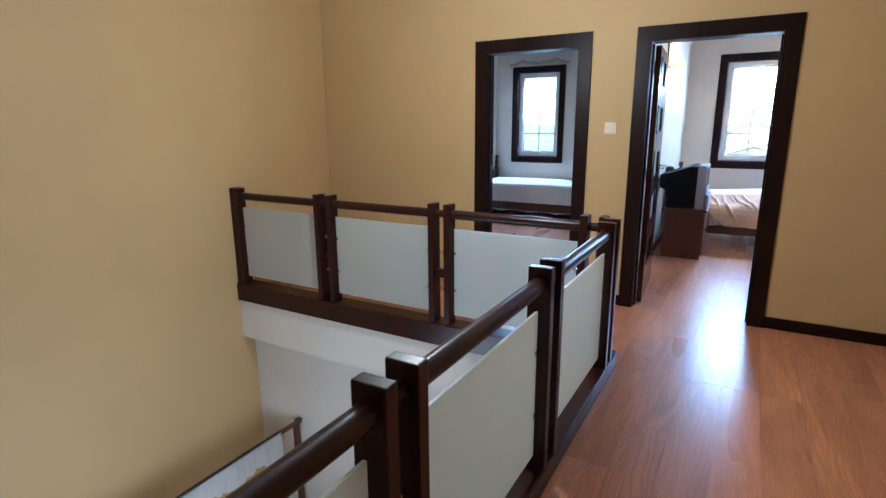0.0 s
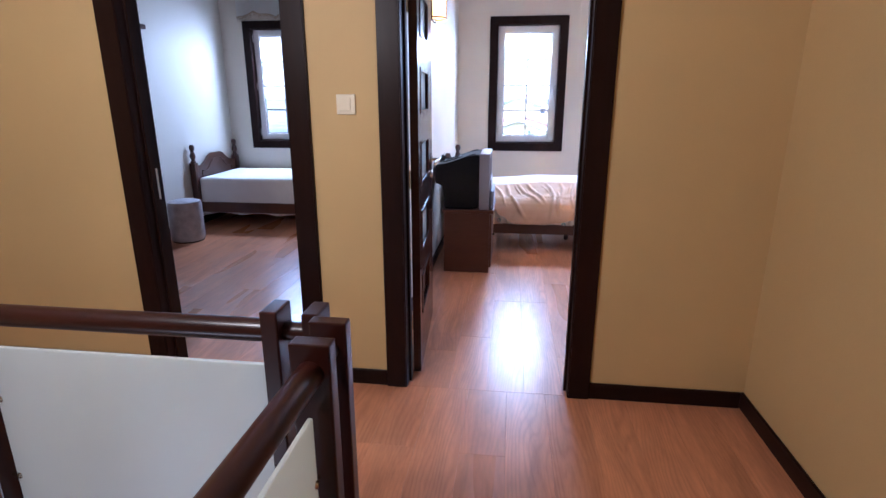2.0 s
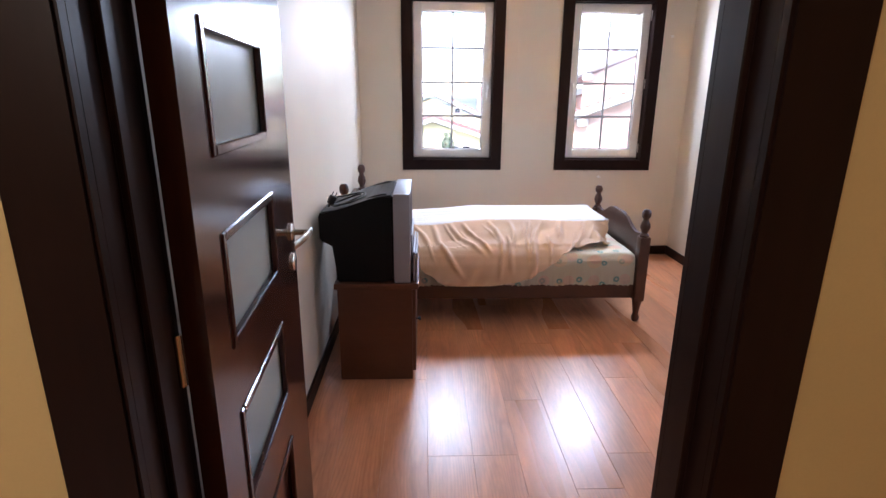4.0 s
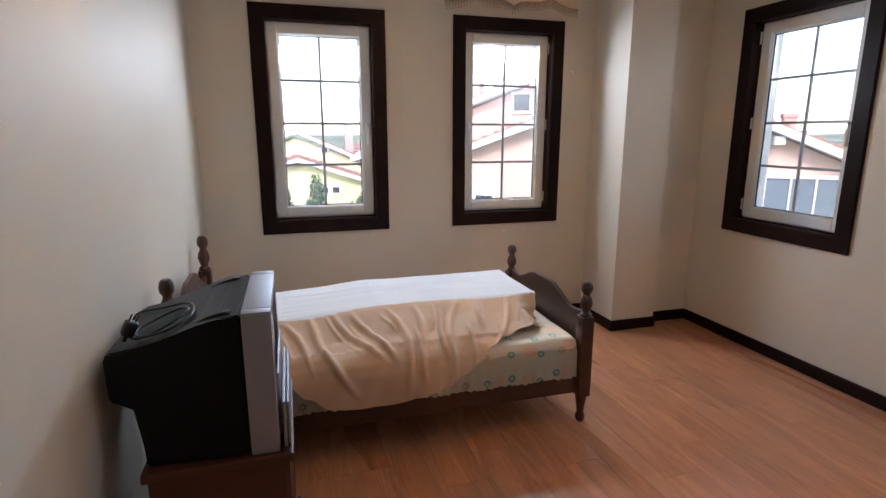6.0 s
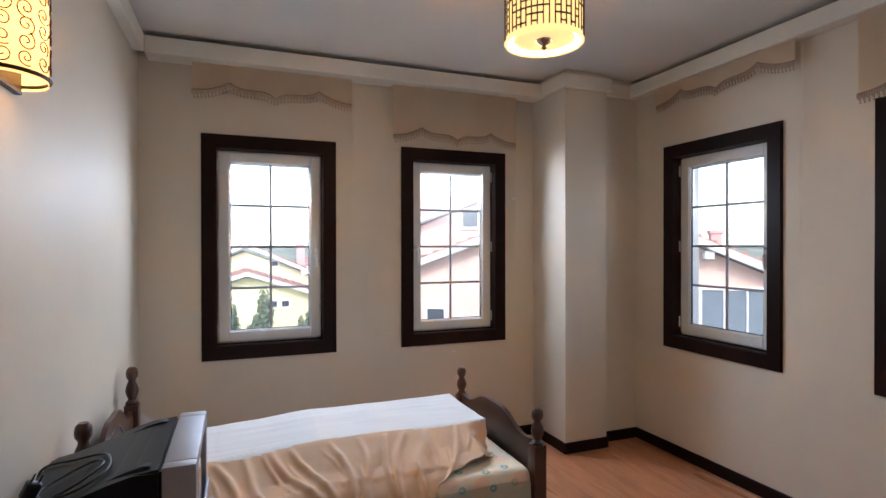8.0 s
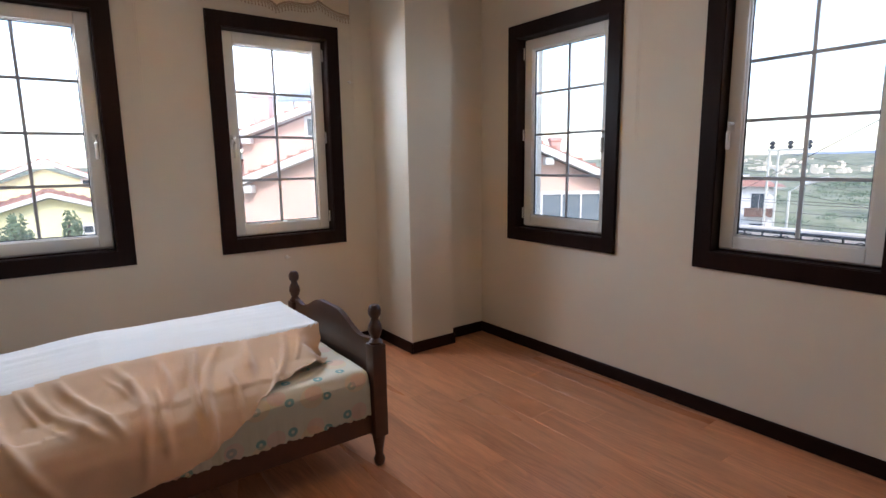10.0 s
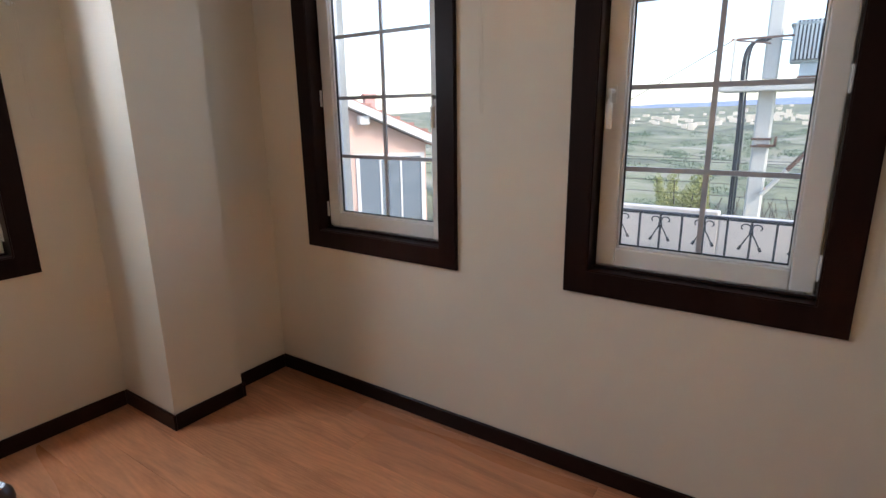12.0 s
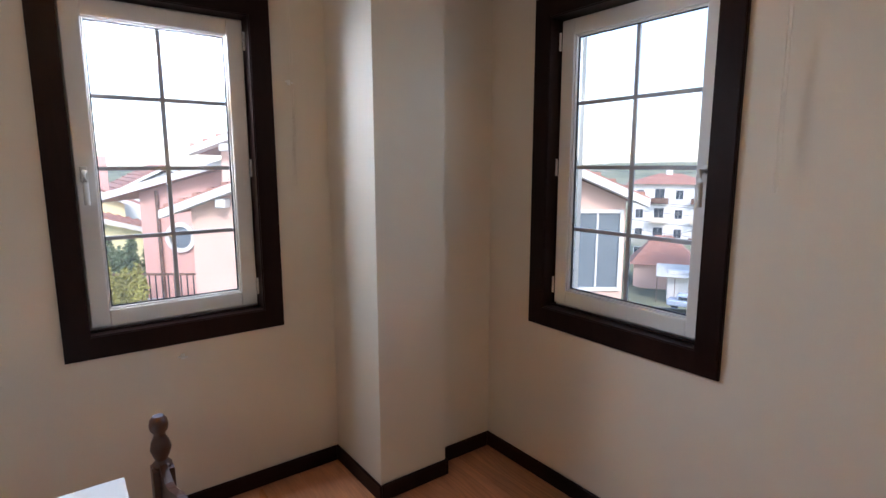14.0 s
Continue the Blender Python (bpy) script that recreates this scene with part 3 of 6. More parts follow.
# windows
def window(name, axis, a, b, plane, mirror=False, label="white casement window in a dark wooden casing"):
    """Built for a wall that faces -y at y = 0, then turned."""
    W, Z0, Z1 = b - a, WIN_Z0, WIN_Z1
    if axis == "y":
        t = thing(name, label, "window", (a, plane, 0), 0, kind="structure")
    else:
        t = thing(name, label, "window", (plane, b, 0), -90, kind="structure")
    w = TRIM
    y0 = -0.02
    part("casing", mitred(0, W, Z0, Z1, w, y0, -0.001), DARK, t)
    D = 0.10
    i = 0.014
    for x0, x1, z0, z1, m in ((w - i, w, Z0 + w, Z1 - w, DARK), (W - w, W - w + i, Z0 + w, Z1 - w, DARK), (w - i, W - w + i, Z1 - w, Z1 - w + i, DARK_X), (w - i, W - w + i, Z0 + w - i, Z0 + w, DARK_X)):
        part("reveal_board", box(x0, x1, 0.0, D - 0.021, z0, z1), m, t)
    # fixed frame
    fr = bmesh.new()
    fx0, fx1, fz0, fz1 = w - i, W - w + i, Z0 + w - i, Z1 - w + i
    for x0, x1, z0, z1 in ((fx0, w + 0.03, fz0, fz1), (W - w - 0.03, fx1, fz0, fz1), (w + 0.03, W - w - 0.03, fz1 - 0.044, fz1), (w + 0.03, W - w - 0.03, fz0, fz0 + 0.044)):
        add_box(fr, x0, x1, D - 0.020, D + 0.05, z0, z1, 0.004, 1)
    frame_part = part("window_frame", fr, UPVC, t, "white plastic frame")
    # opening sash, a little proud
    s = 0.007
    sx0, sx1, sz0, sz1, sw = w + s, W - w - s, Z0 + w + s + 0.006, Z1 - w - s, 0.070
    sa = bmesh.new()
    for x0, x1, z0, z1 in ((sx0, sx0 + sw, sz0, sz1), (sx1 - sw, sx1, sz0, sz1), (sx0 + sw, sx1 - sw, sz1 - sw, sz1), (sx0 + sw, sx1 - sw, sz0, sz0 + sw)):
        add_box(sa, x0, x1, D - 0.045, D + 0.02, z0, z1, 0.006)
    gl = 0.008
    for x0, x1, z0, z1 in ((sx0 + sw, sx0 + sw + gl, sz0 + sw, sz1 - sw), (sx1 - sw - gl, sx1 - sw, sz0 + sw, sz1 - sw), (sx0 + sw + gl, sx1 - sw - gl, sz1 - sw - gl, sz1 - sw), (sx0 + sw + gl, sx1 - sw - gl, sz0 + sw, sz0 + sw + gl)):
        add_box(sa, x0, x1, D - 0.034, D - 0.0125, z0, z1, 0.005)
    sash = part("sash", sa, UPVC, t, "white plastic opening sash")
    gx0, gx1, gz0, gz1 = sx0 + sw + gl, sx1 - sw - gl, sz0 + sw + gl, sz1 - sw - gl
    pane = part("pane", box(gx0 - 0.004, gx1 + 0.004, D + 0.004, D + 0.010, gz0 - 0.004, gz1 + 0.004), CLEAR, t)
    pane.visible_shadow = False
    seal = bmesh.new()
    for x0, x1, z0, z1 in ((gx0, gx0 + 0.005, gz0, gz1), (gx1 - 0.005, gx1, gz0, gz1), (gx0, gx1, gz0, gz0 + 0.005), (gx0, gx1, gz1 - 0.005, gz1)):
        add_box(seal, x0, x1, D - 0.02, D - 0.0125, z0, z1)
    part("seal", seal, RUBBER, sash)
    part("glazing_bar", box((gx0 + gx1) / 2 - 0.0085, (gx0 + gx1) / 2 + 0.0085, D - 0.009, D + 0.002, gz0, gz1), GREYBAR, t)
    for k in (1, 2, 3):
        z = gz0 + (gz1 - gz0) * k / 4
        part("glazing_bar", box(gx0, gx1, D - 0.008, D + 0.003, z - 0.0085, z + 0.0085), GREYBAR, t)
    hx = sx0 + 0.03 if mirror else sx1 - 0.03
    zc = (Z0 + Z1) / 2 - 0.02
    part("handle", join(box(hx - 0.013, hx + 0.013, D - 0.056, D - 0.045, zc - 0.032, zc + 0.032, 0.004), tube([(hx, D - 0.05, zc + 0.01), (hx, D - 0.085, zc + 0.012), (hx, D - 0.09, zc - 0.03), (hx, D - 0.088, zc - 0.12)], 0.0105, 10)), UPVC, sash, "white window handle", 50)
    ex = sx1 + 0.006 if mirror else sx0 - 0.006
    for z in (sz0 + 0.09, (sz0 + sz1) / 2, sz1 - 0.09):
        part("hinge", tube([(ex, D - 0.05, z - 0.04), (ex, D - 0.05, z + 0.04)], 0.0065, 8), UPVC, t)
    part("sill_strip", box(w, W - w, 0.034, D - 0.048, Z0 + w + 0.0005, Z0 + w + 0.010, 0.003, 1), DARK_X, t)
    # outer sill of stone
    part("outer_sill", box(w - i, W - w + i, D + 0.05, 0.30, fz0 - 0.002, fz0 + 0.02), SLAB, t)
    return t


window("window_1", "y", *WINDOWS_N[0], NORTH)
window("window_2", "y", *WINDOWS_N[1], NORTH, True)
window("window_3", "x", *WINDOWS_E[0], ROOM_E)
window("window_4", "x", *WINDOWS_E[1], ROOM_E, True)
window("window_5", "y", *WINDOW_B1, NORTH)


# blinds with scalloped hems
def blind(label, axis, a, b, plane, zb, zt, mat=BLIND):
    W = b - a
    t = thing("roller_blind", label, "blind", (a, plane, 0) if axis == "y" else (plane, b, 0), 0 if axis == "y" else -90, "scalloped window blinds")
    N = 72

    def hem(u):
        # drooping bows that meet in raised cusps
        for c0, c1, drop in ((0.0, 0.22, 0.0), (0.22, 0.5, 1.0), (0.5, 0.78, 1.0), (0.78, 1.0, 0.0)):
            if u <= c1 + 1e-9:
                f = (u - c0) / (c1 - c0)
                if c0 == 0.0:
                    return zb + 0.066 * f ** 2.2
                if c1 == 1.0:
                    return zb + 0.066 * (1 - f) ** 2.2
                g = f if c0 < 0.4 else 1 - f
                return zb - 0.010 + 0.076 * (0.5 + 0.5 * (1 - 2 * g) ** 3)
        return zb

    bm = bmesh.new()
    rows = []
    for i in range(N + 1):
        u = i / N
        x, h = u * W, hem(u)
        wob = 0.003 * math.sin(u * 9 + a) + 0.002 * math.sin(u * 23)
        rows.append([bm.verts.new((x, wob * k, h + (zt - h) * (1 - k))) for k in (1.0, 0.6, 0.3, 0.0)])
    for p, q in zip(rows, rows[1:]):
        for k in range(3):
            bm.faces.new((p[k], q[k], q[k + 1], p[k + 1]))
    r = bmesh.ops.solidify(bm, geom=list(bm.faces), thickness=0.003)
    part("fabric", bm, mat, t, smooth=50)
    band = tube([(W * i / N, -0.004, hem(i / N) + 0.004) for i in range(N + 1)], 0.005, 6)
    part("braid", band, FRINGE, t)
    fr = bmesh.new()
    for i in range(0, 2 * N + 1):
        u = min(1.0, i / (2 * N))
        x, h = u * W, hem(u)
        L = 0.022 + 0.010 * (i % 3)
        add_box(fr, x - 0.0018, x + 0.0018, -0.005, -0.002, h - L, h)
        if i % 3 == 2:
            add_box(fr, x - 0.004, x + 0.004, -0.008, 0.0, h - L - 0.008, h - L, 0.002, 1)
    part("tassel_fringe", fr, FRINGE, t, "tan tassel fringe")
    part("headrail", tube([(0.0, 0.03, zt + 0.0), (W, 0.03, zt + 0.0)], 0.022, 12), CORD, t)
    return t


blind("peach fabric blind with scalloped fringed hem, mostly raised", "y", -0.066, 0.98, 4.15, 2.605, 2.815)
blind("peach fabric blind with scalloped fringed hem, lowered to the window", "y", 1.29, 2.32, 4.15, 2.412, 2.80)
blind("peach fabric blind with scalloped fringed hem, mostly raised", "x", 2.47, 3.56, 3.225, 2.655, 2.80)
blind("peach fabric blind with scalloped fringed hem, half raised", "x", 1.09, 2.14, 3.225, 2.37, 2.80)
blind("off-white fabric blind with a scalloped hem", "y", -3.09, -2.10, 4.17, 2.38, 2.80, BLINDW)


def cord(points, label):
    t = thing("blind_cord", label, "cord", points[0], group="blind pull cords")
    o = Vector(points[0])
    part("loop", tube([Vector(p) - o for p in points], 0.0016, 6), CORD, t)
    return t


def hanging_loop(x, y, top, bottom, axis="y"):
    pts = []
    n = 14
    w = 0.014
    left = [(-w * 0.3 * (1 - i / n) - w * 0.5 * (i / n), top + (bottom + 0.03 - top) * i / n) for i in range(n + 1)]
    arc = [(-w * 0.5 * math.cos(math.pi * i / 8), bottom + 0.03 - 0.03 * math.sin(math.pi * i / 8)) for i in range(1, 8)]
    right = [(-a, z) for a, z in reversed(left)]
    for a, z in left + arc + right:
        pts.append((x + a, y - 0.004 * math.sin(z * 7), z) if axis == "y" else (x - 0.004 * math.sin(z * 7), y + a, z))
    return cord(pts, "thin white blind cord hanging in a loop")


hanging_loop(0.995, 4.18, 2.80, 1.52)
hanging_loop(2.34, 4.18, 2.80, 1.50)
hanging_loop(3.255, 2.455, 2.80, 1.50, "x")
hanging_loop(3.255, 1.07, 2.80, 1.52, "x")

# ---- stair rail, hall ----
RAIL_X, RAIL_Y = -0.146, -1.222
curb = bmesh.new()
add_box(curb, -0.235, -0.096, -5.6, -1.125, 0.0, 0.085, 0.006)
add_box(curb, -0.255, -0.234, -5.6, -1.285, -0.07, 0.085, 0.003, 1)
add_box(curb, WEST, -0.235, -1.265, -1.125, 0.0, 0.085, 0.006)
add_box(curb, WEST, -0.234, -1.285, -1.2645, -0.07, 0.085, 0.003, 1)
solid("stair_curb", curb, RAILWOOD, "dark wooden curb along the stairwell edge", "curb")
fas = bmesh.new()
add_box(fas, WEST, -0.23, -1.265, -1.125, -0.425, -0.013)
add_box(fas, -0.249, -0.229, -6.0, -1.265, -0.425, -0.013)
add_box(fas, WEST, HALL_E, -1.125, 0.4, -0.425, -0.31)
solid("slab_edge", fas, SLAB, "white painted edge of the floor slab", "slab")


def bolt(x0, x1, z):
    """A steel pin through a post, with a domed button on either end."""
    cap = [(0.0, 0.0125), (0.006, 0.0125), (0.010, 0.009), (0.0115, 0.004)]
    bm = tube([(x0, 0, z), (x1, 0, z)], 0.0065, 10)
    for x, s in ((x0, -1), (x1, 1)):
        head = turned([(r, h) for h, r in cap], 14)
        bmesh.ops.transform(head, matrix=Matrix.Translation((x, 0, z)) @ Matrix.Rotation(radians(90 * s), 4, "Y"), verts=head.verts)
        bm = join(bm, head)
    return bm


def rail_unit(length, rail_z=0.862, rail_r=0.031):
    """One rail panel along local x: two posts, a round handrail and a frosted pane on steel buttons."""
    t = thing("stair_railing", "dark wooden rail panel with frosted glass and steel buttons", "railing", group="stairwell rail panels")
    for x, out in ((0.0, -1), (length - 0.045, 1)):
        p = part("post", box(x, x + 0.045, -0.046, 0.046, 0.0855, 0.93, 0.005), RAILWOOD, t)
        e = x if out < 0 else x + 0.045
        part("spacer", box(e, e + out * 0.038, -0.018, 0.018, 0.43, 0.475, 0.003, 1), RAILWOOD, p)
    part("handrail", tube([(0.04, 0, rail_z), (length - 0.04, 0, rail_z)], rail_r, 20, False), RAILWOOD, t, smooth=60)
    part("rail_stub", tube([(-0.0385, 0, rail_z), (0.002, 0, rail_z)], rail_r * 0.8, 14, False), RAILWOOD, t, smooth=60)
    part("rail_stub", tube([(length - 0.002, 0, rail_z), (length + 0.0385, 0, rail_z)], rail_r * 0.8, 14, False), RAILWOOD, t, smooth=60)
    part("glass_pane", box(0.062, length - 0.062, -0.006, 0.006, 0.155, 0.765, 0.002, 1), FROST, t, "frosted greenish glass pane")
    for z in (0.335, 0.597):
        part("steel_button", bolt(-0.020, 0.068, z), CHROME, t, smooth=40)
        part("steel_button", bolt(length - 0.068, length + 0.020, z), CHROME, t, smooth=40)
    return t


UNIT, PITCH = 0.957, 1.035
unit_x = rail_unit(UNIT)
unit_x.matrix_basis = pose(-1.247, RAIL_Y, 0)
for k in (1, 2):
    copy_thing(unit_x, pose(-1.247 - PITCH * k, RAIL_Y, 0))
for k in range(4):
    copy_thing(unit_x, pose(RAIL_X, -1.383 - PITCH * k, 0, 0, 0, -90))
cp = thing("corner_post", "dark wooden corner post of the stair railing", "post", (RAIL_X, -1.30, 0))
part("post", box(-0.046, 0.046, -0.012, 0.030, 0.0855, 0.93, 0.005), RAILWOOD, cp)
part("post", box(-0.080, -0.037, 0.031, 0.122, 0.0855, 0.93, 0.005), RAILWOOD, cp)
part("short_rail", tube([(-0.118, 0.075, 0.862), (-0.075, 0.075, 0.862)], 0.026, 16, False), RAILWOOD, cp, smooth=60)
part("short_rail", tube([(0, -0.05, 0.862), (0, -0.01, 0.862)], 0.026, 16, False), RAILWOOD, cp, smooth=60)
wp = thing("wall_post", "dark wooden half post against the wall", "post", (-3.335, RAIL_Y, 0))
part("post", box(-0.025, 0.012, -0.046, 0.046, 0.0855, 0.93, 0.005), RAILWOOD, wp)

# light switch
sw = thing("light_switch", "ivory double light switch on the wall", "switch", (-0.478, 0, 1.41))
part("plate", box(-0.044, 0.044, -0.011, 0, -0.044, 0.044, 0.004), SWITCH, sw)
part("rocker", box(-0.03, 0.024, -0.017, -0.011, -0.026, 0.03, 0.003), SWITCH, sw)

# hanging lamp over the stairwell
hl = thing("hall_lamp", "warm glass hanging lamp over the stairwell", "lamp", (-0.95, -1.9, 0))
part("stem", tube([(0, 0, 2.32), (0, 0, CEIL)], 0.008, 8), CHROME, hl)
part("canopy", turned([(0.01, CEIL - 0.05), (0.05, CEIL - 0.03), (0.055, CEIL)], 20), CHROME, hl, smooth=40)
GLOBE = glow("warm_globe_glass", (1.0, 0.80, 0.55), 7.0)
part("globe", turned([(0.02, 2.05), (0.06, 2.07), (0.085, 2.13), (0.085, 2.20), (0.06, 2.27), (0.03, 2.32)], 20), GLOBE, hl, smooth=60)

# lower floor seen through the stairwell
solid("floor_lower", box(WEST, HALL_E, HALL_S, 0.9, LOW - 0.2, LOW), CABWOOD, "brown floor of the lower storey", "floor")
solid("wall_lower", box(WEST, HALL_E, -1.14, -0.94, LOW, -0.426), SLAB, "pale wall of the lower storey", "wall")
solid("wall_lower_east", box(HALL_E, HALL_E + 0.15, HALL_S, 0.6, LOW, -0.3), SLAB, "pale side wall of the lower storey", "wall")
rod = thing("handrail", "wooden handrail on posts with a white cloth over it", "handrail", (-2.835, -1.19, -1.18))
part("rail", tube([(0, 0.02, 0), (0, -1.7, 0.0)], 0.022, 12), BEDWOOD, rod, smooth=60)
part("finial", turned([(0.012, -0.03), (0.03, -0.01), (0.034, 0.02), (0.012, 0.035)], 14, (0, 0.01, 0)), BEDWOOD, rod, smooth=60)
for yy in (-0.02, -1.66):
    part("post", box(-0.022, 0.022, yy - 0.022, yy + 0.022, LOW + 1.18, -0.01, 0.004), BEDWOOD, rod)
part("lower_rail", box(-0.02, 0.02, -1.68, 0.0, -0.31, -0.27, 0.004), BEDWOOD, rod)
cl = bmesh.new()
prev = None
for i in range(61):
    y = -0.22 - 1.3 * i / 60
    dx = 0.012 * math.sin(i * 0.9) + 0.008 * math.sin(i * 2.3)
    lo = -0.19 - 0.03 * math.sin(i * 0.35) - 0.012 * math.sin(i * 1.7)
    row = [cl.verts.new((-0.02, y, 0.02)), cl.verts.new((0.024, y, 0.02)), cl.verts.new((0.03 + dx * 0.5, y, -0.05)), cl.verts.new((0.034 + dx, y, lo))]
    if prev:
        for k in range(3):
            cl.faces.new((prev[k], row[k], row[k + 1], prev[k + 1]))
    prev = row
bmesh.ops.solidify(cl, geom=list(cl.faces), thickness=0.003)
part("cloth", cl, SHEETW, rod, "crumpled white cloth", 60)


# ---- bedroom ----
def turned_post(x, y, z0, z_sq0, z_sq1, z_top, w=0.034):
    """A bed post: turned foot, square shaft, turned finial."""
    foot = turned([(0.018, z0), (0.024, z0 + 0.01), (0.027, z0 + 0.03), (0.018, z0 + 0.055), (0.021, z0 + 0.08), (0.030, z_sq0 - 0.01), (0.030, z_sq0)], 14, (x, y, 0))
    shaft = box(x - w, x + w, y - w, y + w, z_sq0, z_sq1, 0.006)
    L = z_top - z_sq1
    fin = turned([(0.030, z_sq1), (0.032, z_sq1 + 0.05 * L), (0.019, z_sq1 + 0.14 * L), (0.026, z_sq1 + 0.24 * L), (0.033, z_sq1 + 0.36 * L), (0.028, z_sq1 + 0.50 * L), (0.019, z_sq1 + 0.60 * L), (0.018, z_sq1 + 0.66 * L), (0.028, z_sq1 + 0.74 * L), (0.030, z_sq1 + 0.84 * L), (0.027, z_sq1 + 0.93 * L), (0.017, z_sq1 + L)], 16, (x, y, 0))
    return join(foot, shaft, fin)


def arched(y0, y1, zb, zs, zm, n=28):
    """Outline of a board with a bracket-shaped arched top."""
    top = []
    for i in range(n + 1):
        f = i / n
        k = abs(2 * f - 1)
        s = 0.5 + 0.5 * math.cos(math.pi * min(1, max(0, (k - 0.18) / 0.62)))
        top.append((y1 + (y0 - y1) * f, zs + (zm - zs) * s + 0.012 * max(0, (k - 0.8) / 0.2)))
    return [(y0, zb), (y1, zb)] + top


def bed_frame(name, label, at, length, width, head_z, foot_z, foot=True, turn=0):
    """Local x from head to foot, y across."""
    t = thing(name, label, "bed", at, turn)
    h = width / 2
    for y in (-h, h):
        part("head_post", turned_post(0, y, 0, 0.12, head_z - 0.20, head_z), BEDWOOD, t, smooth=40)
        if foot:
            part("foot_post", turned_post(length, y, 0, 0.15, foot_z - 0.18, foot_z), BEDWOOD, t, smooth=40)
        part("side_rail", box(0.03, length - 0.03, y - 0.014 * (1 if y > 0 else -1) - 0.012, y - 0.014 * (1 if y > 0 else -1) + 0.012, 0.165, 0.285, 0.004), BEDWOOD, t)
    hb = part("headboard", slab_outline(arched(-h + 0.03, h - 0.03, 0.25, head_z - 0.24, head_z - 0.12), 0.022, "x", -0.011), BEDWOOD, t)
    inner = arched(-h + 0.14, h - 0.14, head_z - 0.44, head_z - 0.31, head_z - 0.19)
    part("moulding", tube([(0.012, y, z) for y, z in inner + inner[:1]], 0.008, 6), BEDWOOD, hb)
    if foot:
        part("footboard", slab_outline(arched(-h + 0.03, h - 0.03, 0.20, foot_z - 0.175, foot_z - 0.095), 0.024, "x", length - 0.012), BEDWOOD, t)
    for k in (0.62,):
        part("middle_foot", turned([(0.02, 0), (0.024, 0.03), (0.016, 0.08), (0.022, 0.16)], 12, (length * k, 0.0, 0)), BEDWOOD, t, smooth=40)
    slats = bmesh.new()
    for i in range(12):
        add_box(slats, 0.12 + i * (length - 0.24) / 11 - 0.035, 0.12 + i * (length - 0.24) / 11 + 0.035, -h + 0.03, h - 0.03, 0.225, 0.243)
    part("slats", slats, CABWOOD, t)
    return t


BX, BY, BL, BW = -0.325, 3.130, 1.935, 0.965
bed_frame("bed", "walnut-stained single bed with turned posts and arched boards", (BX, BY, 0), BL, BW, 0.935, 0.772)
mat_bm = box(BX + 0.04, BX + BL - 0.03, BY - BW / 2 - 0.006, BY + BW / 2 - 0.01, 0.268, 0.478, 0.055, 5)
bmesh.ops.subdivide_edges(mat_bm, edges=[e for e in mat_bm.edges if e.calc_length() > 0.12], cuts=14, use_grid_fill=True)
for v in mat_bm.verts:
    n = noise.noise(v.co * 5.0)
    v.co.z += 0.006 * n * (1 if v.co.z > 0.3 else 0.8)
    v.co.y += 0.008 * noise.noise(v.co * 6.0 + Vector((3, 1, 7)))
mt = thing("mattress", "thick mattress in a white floral sheet with teal rings", "mattress")
part("cover", mat_bm, FLORAL, mt, smooth=60)
hem = bmesh.new()
prev = None
for i in range(241):
    x = BX + 0.06 + 1.83 * i / 240
    wave = 0.0025 * math.sin(i * 0.8) + 0.0015 * math.sin(i * 2.1)
    yb = BY - BW / 2 - 0.014
    row = [hem.verts.new(c) for c in ((x, yb + 0.034, 0.462), (x, yb + 0.016, 0.446), (x, yb, 0.41), (x, yb - 0.002 + wave * 0.2, 0.345), (x, yb - 0.004 + wave * 0.5, 0.30), (x, yb - 0.006 + wave * 1.6, 0.266 + 0.004 * math.sin(i * 0.21) + 0.003 * math.sin(i * 1.3)))]
    if prev:
        for k in range(5):
            hem.faces.new((prev[k], row[k], row[k + 1], prev[k + 1]))
    prev = row
bmesh.ops.solidify(hem, geom=list(hem.faces), thickness=0.002)
part("hanging_hem", hem, FLORAL, mt, smooth=60)


